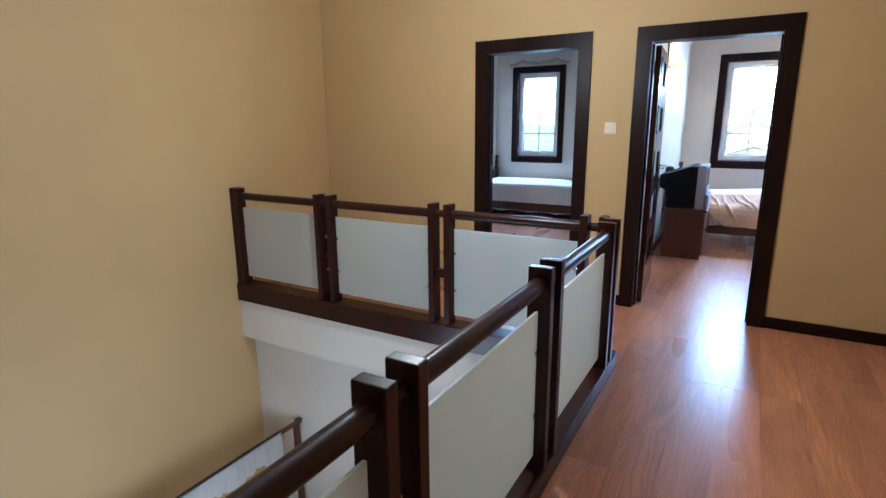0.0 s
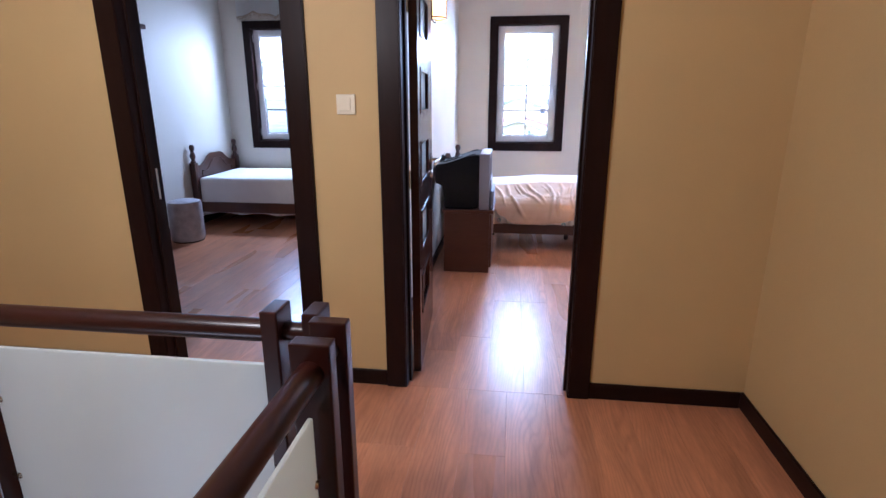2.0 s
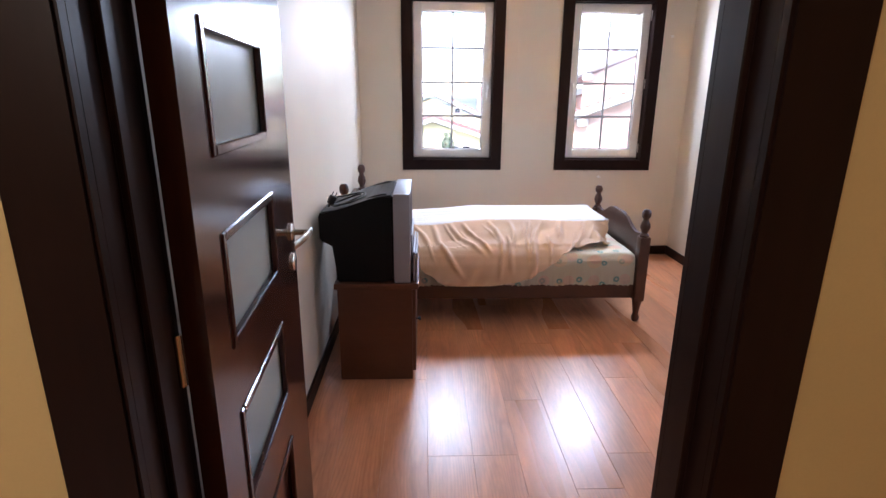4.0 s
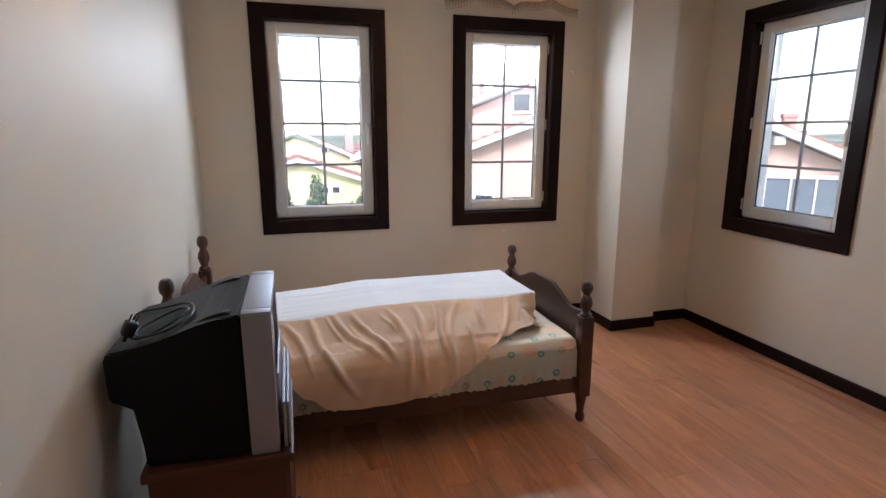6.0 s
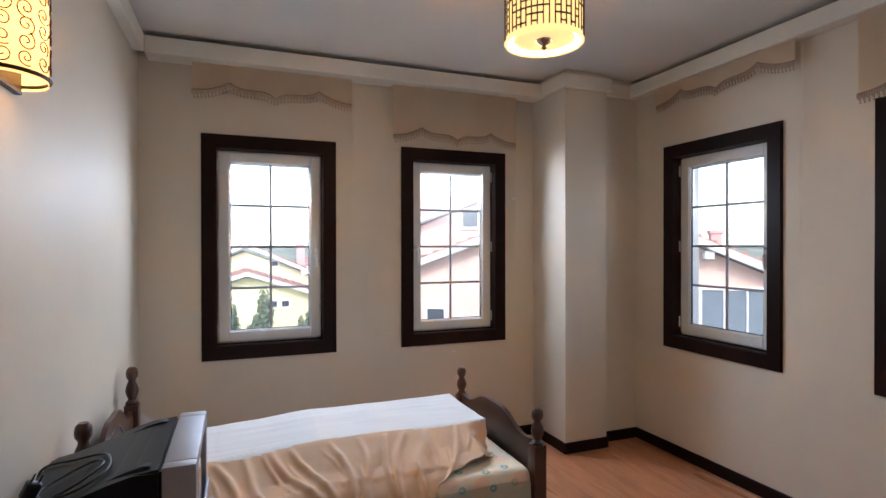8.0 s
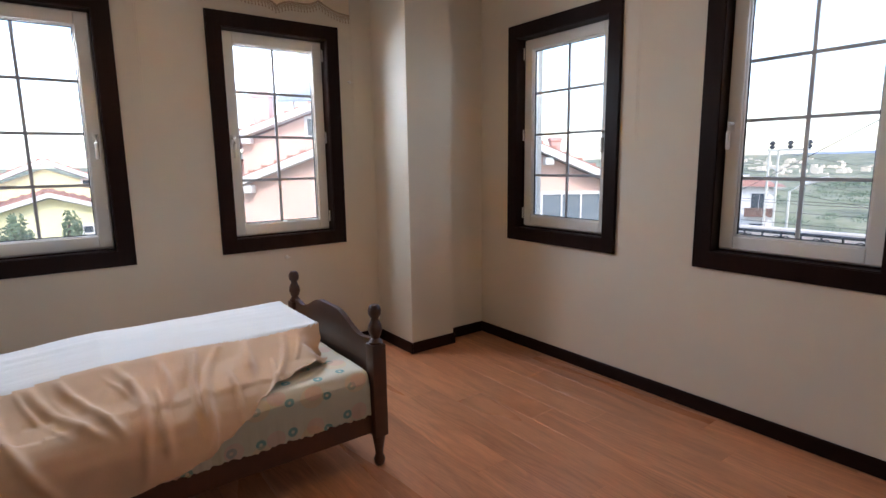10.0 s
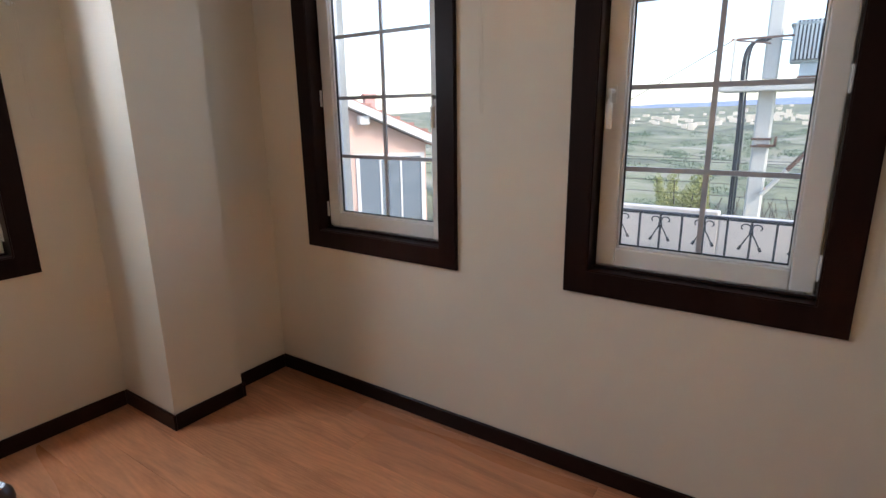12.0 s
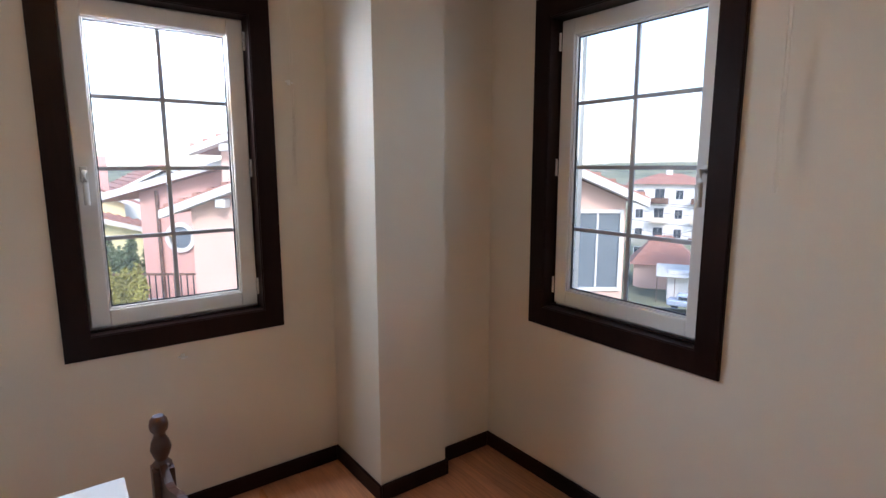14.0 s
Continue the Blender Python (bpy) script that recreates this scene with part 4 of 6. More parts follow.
# blanket thrown over a flat bulk on the mattress
def blanket(upper):
    """The draped cloth; upper gives the flat white part on top, else the hanging peach part."""
    sec = [(3.60, 0.38), (3.59, 0.52), (3.575, 0.597), (3.54, 0.610), (3.30, 0.608), (3.01, 0.614), (2.985, 0.606), (2.90, 0.566), (2.80, 0.530), (2.72, 0.508), (2.680, 0.489), (2.642, 0.460), (2.616, 0.412), (2.605, 0.345), (2.600, 0.268)]
    P = [Vector((0, y, z)) for y, z in sec]
    acc = [0.0]
    for p, q in zip(P, P[1:]):
        acc.append(acc[-1] + (q - p).length)

    def at(s):
        for i in range(len(P) - 1):
            if s <= acc[i + 1] or i == len(P) - 2:
                return P[i].lerp(P[i + 1], min(1.0, (s - acc[i]) / (acc[i + 1] - acc[i])))

    total = acc[-1]
    hem = [(-0.30, 0.88), (0.0, 0.87), (0.10, 0.88), (0.20, 0.945), (0.30, 0.99), (0.42, 1.0), (0.62, 1.0), (0.75, 0.985), (0.86, 0.965), (0.94, 0.93), (1.02, 0.895), (1.10, 0.845), (1.20, 0.80), (1.32, 0.77), (1.42, 0.74), (1.52, 0.71)]

    def hem_at(x):
        for (x0, h0), (x1, h1) in zip(hem, hem[1:]):
            if x <= x1:
                f = (x - x0) / (x1 - x0)
                f = f * f * (3 - 2 * f)
                return h0 + (h1 - h0) * f
        return hem[-1][1]

    NX, NS = 300, 110
    bm = bmesh.new()
    grid, along = [], {}
    rnd = random.Random(4)
    folds = []
    for k in range(30):
        fx = -0.62 + 2.0 * (k + rnd.uniform(-0.35, 0.35)) / 29
        lean = 0.24 if fx < 0.45 else 0.24 - 0.62 * (fx - 0.45) / 0.95
        lean += rnd.uniform(-0.08, 0.08)
        main = k % 2 == 0
        o0 = rnd.uniform(-0.3, 0.05) if main else rnd.uniform(0.0, 0.45)
        folds.append((fx, rnd.uniform(0.012, 0.020) if main else rnd.uniform(0.007, 0.011), lean, rnd.uniform(0.014, 0.021) if main else rnd.uniform(0.006, 0.011), o0, o0 + rnd.uniform(0.7, 1.3) if main else o0 + rnd.uniform(0.35, 0.7)))
    for i in range(NX + 1):
        x = -0.28 + 1.775 * i / NX
        send = hem_at(x) * total
        col_v = []
        for j in range(NS + 1):
            s = send * j / NS
            p = at(s).copy()
            q = at(min(total, s + 0.01))
            d = (q - at(max(0, s - 0.01))).normalized()
            nrm = Vector((0, -d.z, d.y)) * -1
            if nrm.z < 0 and abs(d.z) < 0.7:
                nrm = -nrm
            if s > acc[7] and nrm.y > 0:
                nrm = -nrm
            px = x
            # the end towards the footboard drops to the mattress
            rise = min(1.0, max(0.0, (x - 0.1) / 0.5))
            if acc[1] < s < acc[9]:
                p.z += -0.028 + 0.035 * rise
            over = max(0.0, (s - acc[6] + 0.04)) / (total - acc[6])
            amp = min(1.0, over * 4.0)
            off = 0.0
            for fx, w, slope, h, o0, o1 in folds:
                c = fx + slope * over + 0.03 * math.sin(over * 5 + fx * 9)
                off += h * math.exp(-((x - c) / w) ** 2) * max(0.0, min(1.0, (over - o0) * 8, (o1 - over) * 6))
            off += 0.010 * noise.noise(Vector((x * 5, s * 7, 1.3)))
            off += 0.010 * (noise.noise(Vector((x * 13 + s * 7, s * 5, 6.3)))) * amp
            if s < acc[6]:
                off = 0.005 * noise.noise(Vector((x * 4, s * 3, 0.3))) + 0.004 * noise.noise(Vector((x * 2.5, s * 22, 4.3)))
            if s > acc[8]:
                off = max(off, -0.003)
            p += nrm * off * (amp if s >= acc[6] - 0.04 else 1)
            # bunched edge at the foot end
            end = max(0.0, min(1.0, (x - 1.35) / 0.145))
            if end > 0:
                k = end * end * (3 - 2 * end)
                bunch = max(0.0, min(1.0, (s - acc[5]) / 0.12))
                gather = math.sin(s * 105 + 2.2 * math.sin(x * 22)) + 0.6 * math.sin(s * 47 + 1.0)
                p.z = p.z * (1 - k * bunch) + 0.488 * k * bunch + 0.006 * gather * bunch * end * (1 - 0.5 * k)
                px += bunch * (0.010 * gather * end - 0.045 * k)
            if j == NS:
                p.z += 0.004
            p.z = max(p.z, 0.487) if p.y > 2.695 else p.z
            col_v.append(bm.verts.new((px, p.y, p.z)))
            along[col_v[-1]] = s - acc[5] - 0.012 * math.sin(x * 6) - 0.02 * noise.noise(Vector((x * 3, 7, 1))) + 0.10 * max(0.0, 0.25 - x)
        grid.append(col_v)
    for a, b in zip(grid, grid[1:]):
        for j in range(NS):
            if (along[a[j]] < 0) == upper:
                bm.faces.new((a[j], b[j], b[j + 1], a[j + 1]))
    bmesh.ops.delete(bm, geom=[v for v in bm.verts if not v.link_faces], context="VERTS")
    bmesh.ops.solidify(bm, geom=list(bm.faces), thickness=0.004)
    return bm


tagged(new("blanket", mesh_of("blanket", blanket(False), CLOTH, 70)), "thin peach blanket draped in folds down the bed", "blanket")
# top of the same blanket, coloured white for the window light
tagged(new("blanket_top", mesh_of("blanket_top", blanket(True), CLOTH_LIT, 70)), "flat top of the blanket, whitened to show window light", "sheet")


# television and its cabinet
def television():
    t = thing("television", "bulky old television with silver front and black back", "television", (0.0, 0, 0.5455))
    y0, y1 = 1.905, 2.405
    # body: side outline swept across, narrowing to the back
    side = [(0.02, 0.015), (0.02, 0.452), (-0.05, 0.444), (-0.10, 0.431), (-0.15, 0.413), (-0.20, 0.394), (-0.26, 0.376), (-0.34, 0.362), (-0.352, 0.35), (-0.35, 0.215), (-0.28, 0.195), (-0.272, 0.0), (-0.05, 0.0)]
    bm = bmesh.new()
    a = [bm.verts.new((x, y0 + 0.006 + max(0, -x - 0.12) * 0.10, z)) for x, z in side]
    b = [bm.verts.new((x, y1 - 0.006 - max(0, -x - 0.12) * 0.10, z)) for x, z in side]
    bm.faces.new(a)
    bm.faces.new(b)
    for i in range(len(a)):
        j = (i + 1) % len(a)
        bm.faces.new((a[i], a[j], b[j], b[i]))
    bmesh.ops.bevel(bm, geom=list(bm.edges), offset=0.008, segments=2, affect="EDGES")
    body = part("casing", bm, TVBLACK, t, smooth=40)
    for y in (y0 + 0.055, y1 - 0.055):
        part("top_slot", slab_outline([(-0.115, 0.4260), (-0.02, 0.4490), (-0.012, 0.4500), (-0.012, 0.4535), (-0.03, 0.4545), (-0.07, 0.4450)], 0.026, "y", y - 0.013), RUBBER, body)
    bez = bmesh.new()
    for ya, yb, za, zb in ((y0, y0 + 0.045, 0.0, 0.458), (y1 - 0.045, y1, 0.0, 0.458), (y0 + 0.045, y1 - 0.045, 0.42, 0.458), (y0 + 0.045, y1 - 0.045, 0.0, 0.09)):
        add_box(bez, 0.0205, 0.105, ya, yb, za, zb, 0.007)
    part("front_frame", bez, TVSILVER, t, "silver plastic front frame", 40)
    scr = bmesh.new()
    n = 10
    vs = [[scr.verts.new((0.088 + 0.012 * (1 - ((i / n - 0.5) * 2) ** 2) * (1 - ((k / n - 0.5) * 2) ** 2), y0 + 0.045 + (y1 - y0 - 0.09) * i / n, 0.09 + 0.33 * k / n)) for k in range(n + 1)] for i in range(n + 1)]
    for i in range(n):
        for k in range(n):
            scr.faces.new((vs[i][k], vs[i + 1][k], vs[i + 1][k + 1], vs[i][k + 1]))
    part("screen", scr, TVSCREEN, t, "dark curved tube glass", 60)
    part("base", box(0.022, 0.098, y0 + 0.02, y1 - 0.02, -0.0, 0.03, 0.004), TVBLACK, t)
    part("control_flap", box(0.106, 0.114, y0 + 0.05, y1 - 0.05, 0.03, 0.24, 0.003), TVSILVER, t)
    part("control_flap", box(0.118, 0.128, y0 + 0.02, y1 - 0.02, 0.004, 0.155, 0.003), TVSILVER, t)
    part("control_flap", box(0.131, 0.139, y0 + 0.03, y1 - 0.03, 0.002, 0.15, 0.003), TVSILVER, t)
    return t


tv = television()
c_pts = [(-0.30, 2.00, 0.935), (-0.27, 1.98, 0.93), (-0.22, 1.99, 0.944), (-0.17, 2.04, 0.962), (-0.15, 2.11, 0.968), (-0.19, 2.17, 0.953), (-0.25, 2.13, 0.936), (-0.29, 2.05, 0.928), (-0.25, 1.97, 0.938), (-0.18, 1.96, 0.958), (-0.13, 2.03, 0.972), (-0.14, 2.13, 0.972), (-0.18, 2.22, 0.956), (-0.26, 2.27, 0.930), (-0.335, 2.29, 0.914), (-0.362, 2.295, 0.88), (-0.364, 2.30, 0.80)]


def smooth_line(pts, n=6):
    P = [Vector(p) for p in pts]
    out = []
    for i in range(len(P) - 1):
        p0, p1, p2, p3 = P[max(0, i - 1)], P[i], P[i + 1], P[min(len(P) - 1, i + 2)]
        for k in range(n):
            f = k / n
            out.append(0.5 * ((2 * p1) + (p2 - p0) * f + (2 * p0 - 5 * p1 + 4 * p2 - p3) * f * f + (3 * p1 - p0 - 3 * p2 + p3) * f ** 3))
    return out + [P[-1]]


cb = thing("power_cable", "black cable with plug lying on the television", "cable", (-0.30, 2.00, 0.9155))
part("wire", tube([p - Vector((-0.30, 2.00, 0.9155)) for p in smooth_line(c_pts)], 0.0040, 8), BLACKCORD, cb, smooth=60)
plug_bm = join(box(-0.018, 0.018, -0.013, 0.013, 0.004, 0.050, 0.008), tube([(0, 0, 0.004), (-0.002, -0.004, -0.014)], 0.006, 8), tube([(-0.009, 0, 0.048), (-0.009, 0, 0.070)], 0.0026, 8), tube([(0.009, 0, 0.048), (0.009, 0, 0.070)], 0.0026, 8))
bmesh.ops.transform(plug_bm, matrix=pose(0, -0.012, 0.022, 12, 24, 30), verts=plug_bm.verts)
part("plug", plug_bm, BLACKCORD, cb, "black two-pin plug")

cab = thing("tv_cabinet", "brown veneered cabinet carrying the television", "cabinet", (0, 0, 0))
part("top", box(-0.285, 0.145, 1.888, 2.43, 0.515, 0.545, 0.006), TVCAB, cab)
part("side_panel", box(-0.27, 0.112, 1.90, 1.918, 0.0, 0.515, 0.002, 1), TVCAB, cab)
part("side_panel", box(-0.27, 0.112, 2.40, 2.418, 0.0, 0.515, 0.002, 1), TVCAB, cab)
part("back_panel", box(-0.27, -0.262, 1.918, 2.40, 0.04, 0.515), TVCAB, cab)
part("bottom_panel", box(-0.262, 0.112, 1.918, 2.40, 0.05, 0.068), TVCAB, cab)
dr = part("door", box(0.1125, 0.13, 1.902, 2.416, 0.05, 0.508, 0.003), TVCAB, cab)
kn = part("knob", turned([(0.004, 0), (0.005, 0.012), (0.011, 0.018), (0.009, 0.026)], 12), RUBBER, dr)
kn.matrix_basis = pose(0.13, 1.955, 0.33, 0, 90, 0)

# wall lamp with a scroll-patterned shade
SHADE = glow("warm_lampshade", (1.0, 0.62, 0.22), 0.4)
IRON = material("dark_bronze", (0.05, 0.035, 0.02), 0.5, metal=0.4, bump=0.0)
sc = thing("wall_lamp", "curved wall lamp with dark scrollwork on a glowing shade", "lamp", (ROOM_W, 2.10, 2.035))
R, HH = 0.108, 0.34


def half(u, z, r=R):
    a = math.pi * u
    return Vector((0.02 + r * 0.85 * math.sin(a), -r * math.cos(a), z))


sh = bmesh.new()
cols = [[sh.verts.new(half(i / 24, z)) for z in (0.0, HH)] for i in range(25)]
for p, q in zip(cols, cols[1:]):
    sh.faces.new((p[0], q[0], q[1], p[1]))
bmesh.ops.solidify(sh, geom=list(sh.faces), thickness=0.003)
part("shade", sh, SHADE, sc, "glowing cream shade", 60)
part("back_plate", box(0, 0.02, -R - 0.008, R + 0.008, -0.01, HH + 0.01, 0.003), IRON, sc)
for z in (0.012, HH - 0.012):
    part("rim", tube([half(i / 24, z, R + 0.003) for i in range(25)], 0.006, 8), IRON, sc)
rnd = random.Random(11)
for ix in range(6):
    for iz in range(7):
        cu, cz = 0.09 + 0.164 * ix, 0.045 + 0.043 * iz
        ph, sgn, size = rnd.uniform(0, 6.3), rnd.choice((-1, 1)), rnd.uniform(0.022, 0.030)
        pts = []
        for k in range(26):
            f = k / 25
            r = size * (1 - 0.85 * f)
            a = ph + sgn * f * 9.0
            u = cu + r * math.cos(a) / (math.pi * R)
            z = cz + r * math.sin(a)
            pts.append(half(min(0.98, max(0.02, u)), min(HH - 0.02, max(0.02, z)), R + 0.005))
        part("scroll", tube(pts, 0.0019, 5), IRON, sc)

# ceiling lamp: drum shade with a woven lattice
pd = thing("pendant_lamp", "drum pendant lamp with a woven lattice shade, lit", "lamp", (1.37, 2.2, 0))
PR, PZ0, PZ1 = 0.152, 2.41, 2.62
dm = bmesh.new()
ring0 = [(PR * math.cos(2 * math.pi * i / 48), PR * math.sin(2 * math.pi * i / 48)) for i in range(49)]
for (xa, ya), (xb, yb) in zip(ring0, ring0[1:]):
    dm.faces.new([dm.verts.new(c) for c in ((xa, ya, PZ0), (xb, yb, PZ0), (xb, yb, PZ1), (xa, ya, PZ1))])
bmesh.ops.remove_doubles(dm, verts=dm.verts, dist=0.0005)
bmesh.ops.solidify(dm, geom=list(dm.faces), thickness=0.003)
part("shade", dm, SHADE, pd, "glowing cream drum shade", 60)
DIFF = glow("warm_diffuser", (1.0, 0.70, 0.30), 0.22)
part("diffuser", turned([(0.012, PZ0 + 0.012), (PR - 0.03, PZ0 + 0.012), (PR - 0.03, PZ0 + 0.016), (0.012, PZ0 + 0.018)], 48), DIFF, pd, "pale glass diffuser")
for z in (PZ0, PZ1):
    part("rim", tube([(x * 1.01, y * 1.01, z) for x, y in ring0], 0.007, 6), SHADE if z == PZ0 else IRON, pd)
lat = bmesh.new()
for i in range(44):
    a = 2 * math.pi * i / 44
    x, y = (PR + 0.006) * math.cos(a), (PR + 0.006) * math.sin(a)
    r = bmesh.ops.create_cube(lat, size=1, matrix=Matrix.LocRotScale((x, y, (PZ0 + PZ1) / 2), Euler((0, 0, a)), (0.003, 0.005, PZ1 - PZ0 - 0.03)))
rndl = random.Random(3)
for k in range(7):
    z = PZ0 + 0.03 + k * 0.028
    for i in range(44):
        if rndl.random() < 0.62:
            a = 2 * math.pi * (i + 0.5) / 44
            x, y = (PR + 0.005) * math.cos(a), (PR + 0.005) * math.sin(a)
            bmesh.ops.create_cube(lat, size=1, matrix=Matrix.LocRotScale((x, y, z), Euler((0, 0, a)), (0.003, 2 * math.pi * PR / 44, 0.006)))
part("lattice", lat, IRON, pd, "woven brown lattice")
part("boss", turned([(0.006, PZ0 - 0.03), (0.012, PZ0 - 0.022), (0.006, PZ0 - 0.012), (0.03, PZ0 + 0.002), (0.034, PZ0 + 0.011)], 16), CHROME, pd, smooth=40)
part("drop", tube([(0, 0, PZ0 - 0.06), (0, 0, PZ0 - 0.03)], 0.004, 8), CHROME, pd)
part("stem", tube([(0, 0, PZ0 + 0.016), (0, 0, CEIL)], 0.007, 8), CHROME, pd)
part("canopy", turned([(0.01, CEIL - 0.04), (0.055, CEIL - 0.02), (0.06, CEIL)], 20), CHROME, pd, smooth=40)

for at, turn in (((1.80, NORTH, 0.752), 0), ((2.345, NORTH, 1.98), 0)):
    cleat = thing("cord_cleat", "small white plastic cord cleat on the wall", "cleat", at, turn, "wall cleats")
    part("clip", join(box(-0.009, 0.009, -0.012, 0, -0.012, 0.012, 0.003), tube([(-0.02, -0.014, 0.003), (0.02, -0.014, -0.003)], 0.004, 8)), UPVC, cleat)
so = thing("wall_socket", "white plate at the wall under the far window", "plate", (ROOM_E, 0.98, 1.72))
part("plate", box(-0.008, 0, -0.012, 0.012, -0.04, 0.04, 0.003), UPVC, so)

# ---- smaller bedroom ----
bed_frame("bed", "walnut-stained single bed with a white bedspread", (-3.30, 3.70, 0), 1.95, 0.94, 0.93, 0.75, foot=False)
bs = box(-3.27, -1.33, 3.24, 4.17, 0.14, 0.565, 0.05, 4)
bmesh.ops.subdivide_edges(bs, edges=[e for e in bs.edges if e.calc_length() > 0.12], cuts=12, use_grid_fill=True)
for v in bs.verts:
    v.co.z += 0.008 * noise.noise(v.co * 4.0) + (0.015 * math.sin(v.co.x * 14) if v.co.z < 0.18 else 0)
    v.co.y += 0.010 * noise.noise(Vector((v.co.x * 9, 2, v.co.z * 2)))
tagged(new("bedspread", mesh_of("bedspread", bs, SHEETW, 60)), "white bedspread hanging over a single bed", "bedspread")
pf = turned([(0.150, 0.012), (0.160, 0.02), (0.166, 0.06), (0.163, 0.22), (0.166, 0.38), (0.158, 0.415), (0.10, 0.43), (0.0005, 0.432)], 36)
pouf = thing("pouf", "round grey fabric pouf on the floor", "pouf", (-3.06, 2.60, 0))
part("cover", pf, POUF, pouf, smooth=50)
part("base", turned([(0.152, 0.0), (0.152, 0.0125)], 36), RUBBER, pouf)

WX = -2.835
wd = thing("wardrobe", "tall brown wooden wardrobe with arched door panels", "wardrobe", (0, 0, 0))
part("carcass", box(WEST + 0.03, WX - 0.022, 0.62, 1.95, 0.06, 1.98, 0.004), CABWOOD, wd)
part("plinth", box(WEST + 0.03, WX + 0.012, 0.60, 1.975, 0.0, 0.075, 0.006), BEDWOOD, wd)
part("cornice", join(box(WEST + 0.03, WX + 0.01, 0.60, 1.975, 1.96, 1.99, 0.006), box(WEST + 0.03, WX + 0.04, 0.57, 2.005, 1.99, 2.03, 0.008)), BEDWOOD, wd)
for k in range(3):
    a, b = 0.625 + k * 0.4425, 0.62 + (k + 1) * 0.4425
    d = part("door", box(WX - 0.021, WX, a, b - 0.002, 0.08, 1.955, 0.004), CABWOOD, wd)
    arc = [(a + 0.07, 0.16), (b - 0.07, 0.16)] + [((a + b) / 2 + ((b - a) / 2 - 0.07) * math.cos(math.pi * i / 16), 1.74 + 0.12 * math.sin(math.pi * i / 16)) for i in range(17)]
    part("panel_moulding", tube([(WX + 0.003, y, z) for y, z in arc + arc[:1]], 0.010, 6), BEDWOOD, d)
    kb = part("knob", turned([(0.006, 0), (0.014, 0.012), (0.01, 0.022)], 12), CHROME, d)
    kb.matrix_basis = pose(WX, b - 0.04 if k % 2 == 0 else a + 0.04, 1.0, 0, 90, 0)

# ---- outdoors ----
STUCCO_PINK = material("pink_stucco", (0.70, 0.47, 0.37), 0.85, vary=0.08, scale=0.8, fine=20, bump=0.1)
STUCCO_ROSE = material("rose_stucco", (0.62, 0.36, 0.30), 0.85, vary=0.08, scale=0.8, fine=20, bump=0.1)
STUCCO_CREAM = material("cream_stucco", (0.72, 0.62, 0.48), 0.85, vary=0.08, scale=0.8, fine=20, bump=0.1)
STUCCO_YELLOW = material("lemon_stucco", (0.74, 0.70, 0.40), 0.85, vary=0.08, scale=0.8, fine=20, bump=0.1)
STUCCO_WHITE = material("white_stucco", (0.74, 0.72, 0.68), 0.85, vary=0.06, scale=0.7, fine=20, bump=0.1)
TILES = material("red_roof_tiles", (0.40, 0.19, 0.13), 0.8, vary=0.25, scale=1.5, fine=12, bump=0.3, stretch=(1, 1, 3))
EAVE = material("white_eave_board", (0.66, 0.64, 0.60), 0.6, vary=0.05, bump=0.02)
DARKPANE = material("dark_far_pane", (0.05, 0.06, 0.07), 0.15, vary=0.1, bump=0.0)
GREYPANE = material("grey_glazing", (0.16, 0.19, 0.21), 0.2, vary=0.15, scale=1, bump=0.0)
CONCRETE = material("grey_concrete", (0.58, 0.56, 0.49), 0.85, vary=0.12, scale=2, fine=30, bump=0.15)
STEELGREEN = material("pale_grey_green_steel", (0.46, 0.52, 0.52), 0.5, vary=0.08, scale=2, bump=0.03)
IRONBLACK = material("black_wrought_iron", (0.015, 0.015, 0.016), 0.5, vary=0.1, bump=0.0)
RUST = material("rusty_steel", (0.16, 0.09, 0.06), 0.8, vary=0.4, scale=4, fine=30, bump=0.1)
LEAF = material("dark_green_foliage", (0.12, 0.165, 0.08), 0.7, vary=0.5, scale=3, fine=20, bump=0.0)
LEAF_Y = material("yellow_green_foliage", (0.32, 0.31, 0.07), 0.7, vary=0.4, scale=3, fine=20, bump=0.0)
BARK = material("brown_bark", (0.09, 0.06, 0.04), 0.9, vary=0.3, scale=4, fine=30, bump=0.3)
ASPHALT = material("grey_asphalt", (0.30, 0.30, 0.28), 0.9, vary=0.15, bump=0.1)


def terrain_material():
    m = material("hillside_scrub", (0.11, 0.10, 0.05), 0.95, vary=0.3, scale=0.02, fine=0.4, bump=0.0)
    nt = m.node_tree
    b = nt.nodes["Principled BSDF"]
    tc = nt.nodes.new("ShaderNodeTexCoord")
    n = nt.nodes.new("ShaderNodeTexNoise")
    n.inputs["Scale"].default_value, n.inputs["Detail"].default_value = 0.022, 9
    n.inputs["Roughness"].default_value = 0.7
    nt.links.new(tc.outputs["Object"], n.inputs["Vector"])
    cr = nt.nodes.new("ShaderNodeValToRGB")
    e = cr.color_ramp.elements
    e[0].position, e[0].color = 0.36, (0.085, 0.095, 0.055, 1)
    e[1].position, e[1].color = 0.68, (0.42, 0.38, 0.28, 1)
    for p, c in ((0.45, (0.16, 0.16, 0.09, 1)), (0.52, (0.24, 0.24, 0.12, 1)), (0.59, (0.31, 0.28, 0.18, 1))):
        x = e.new(p)
        x.color = c
    nt.links.new(n.outputs[0], cr.inputs[0])
    nt.links.new(cr.outputs[0], b.inputs["Base Color"])
    return m


GROUND_Z = -3.4


def clamp(v):
    return max(0.0, min(1.0, v))


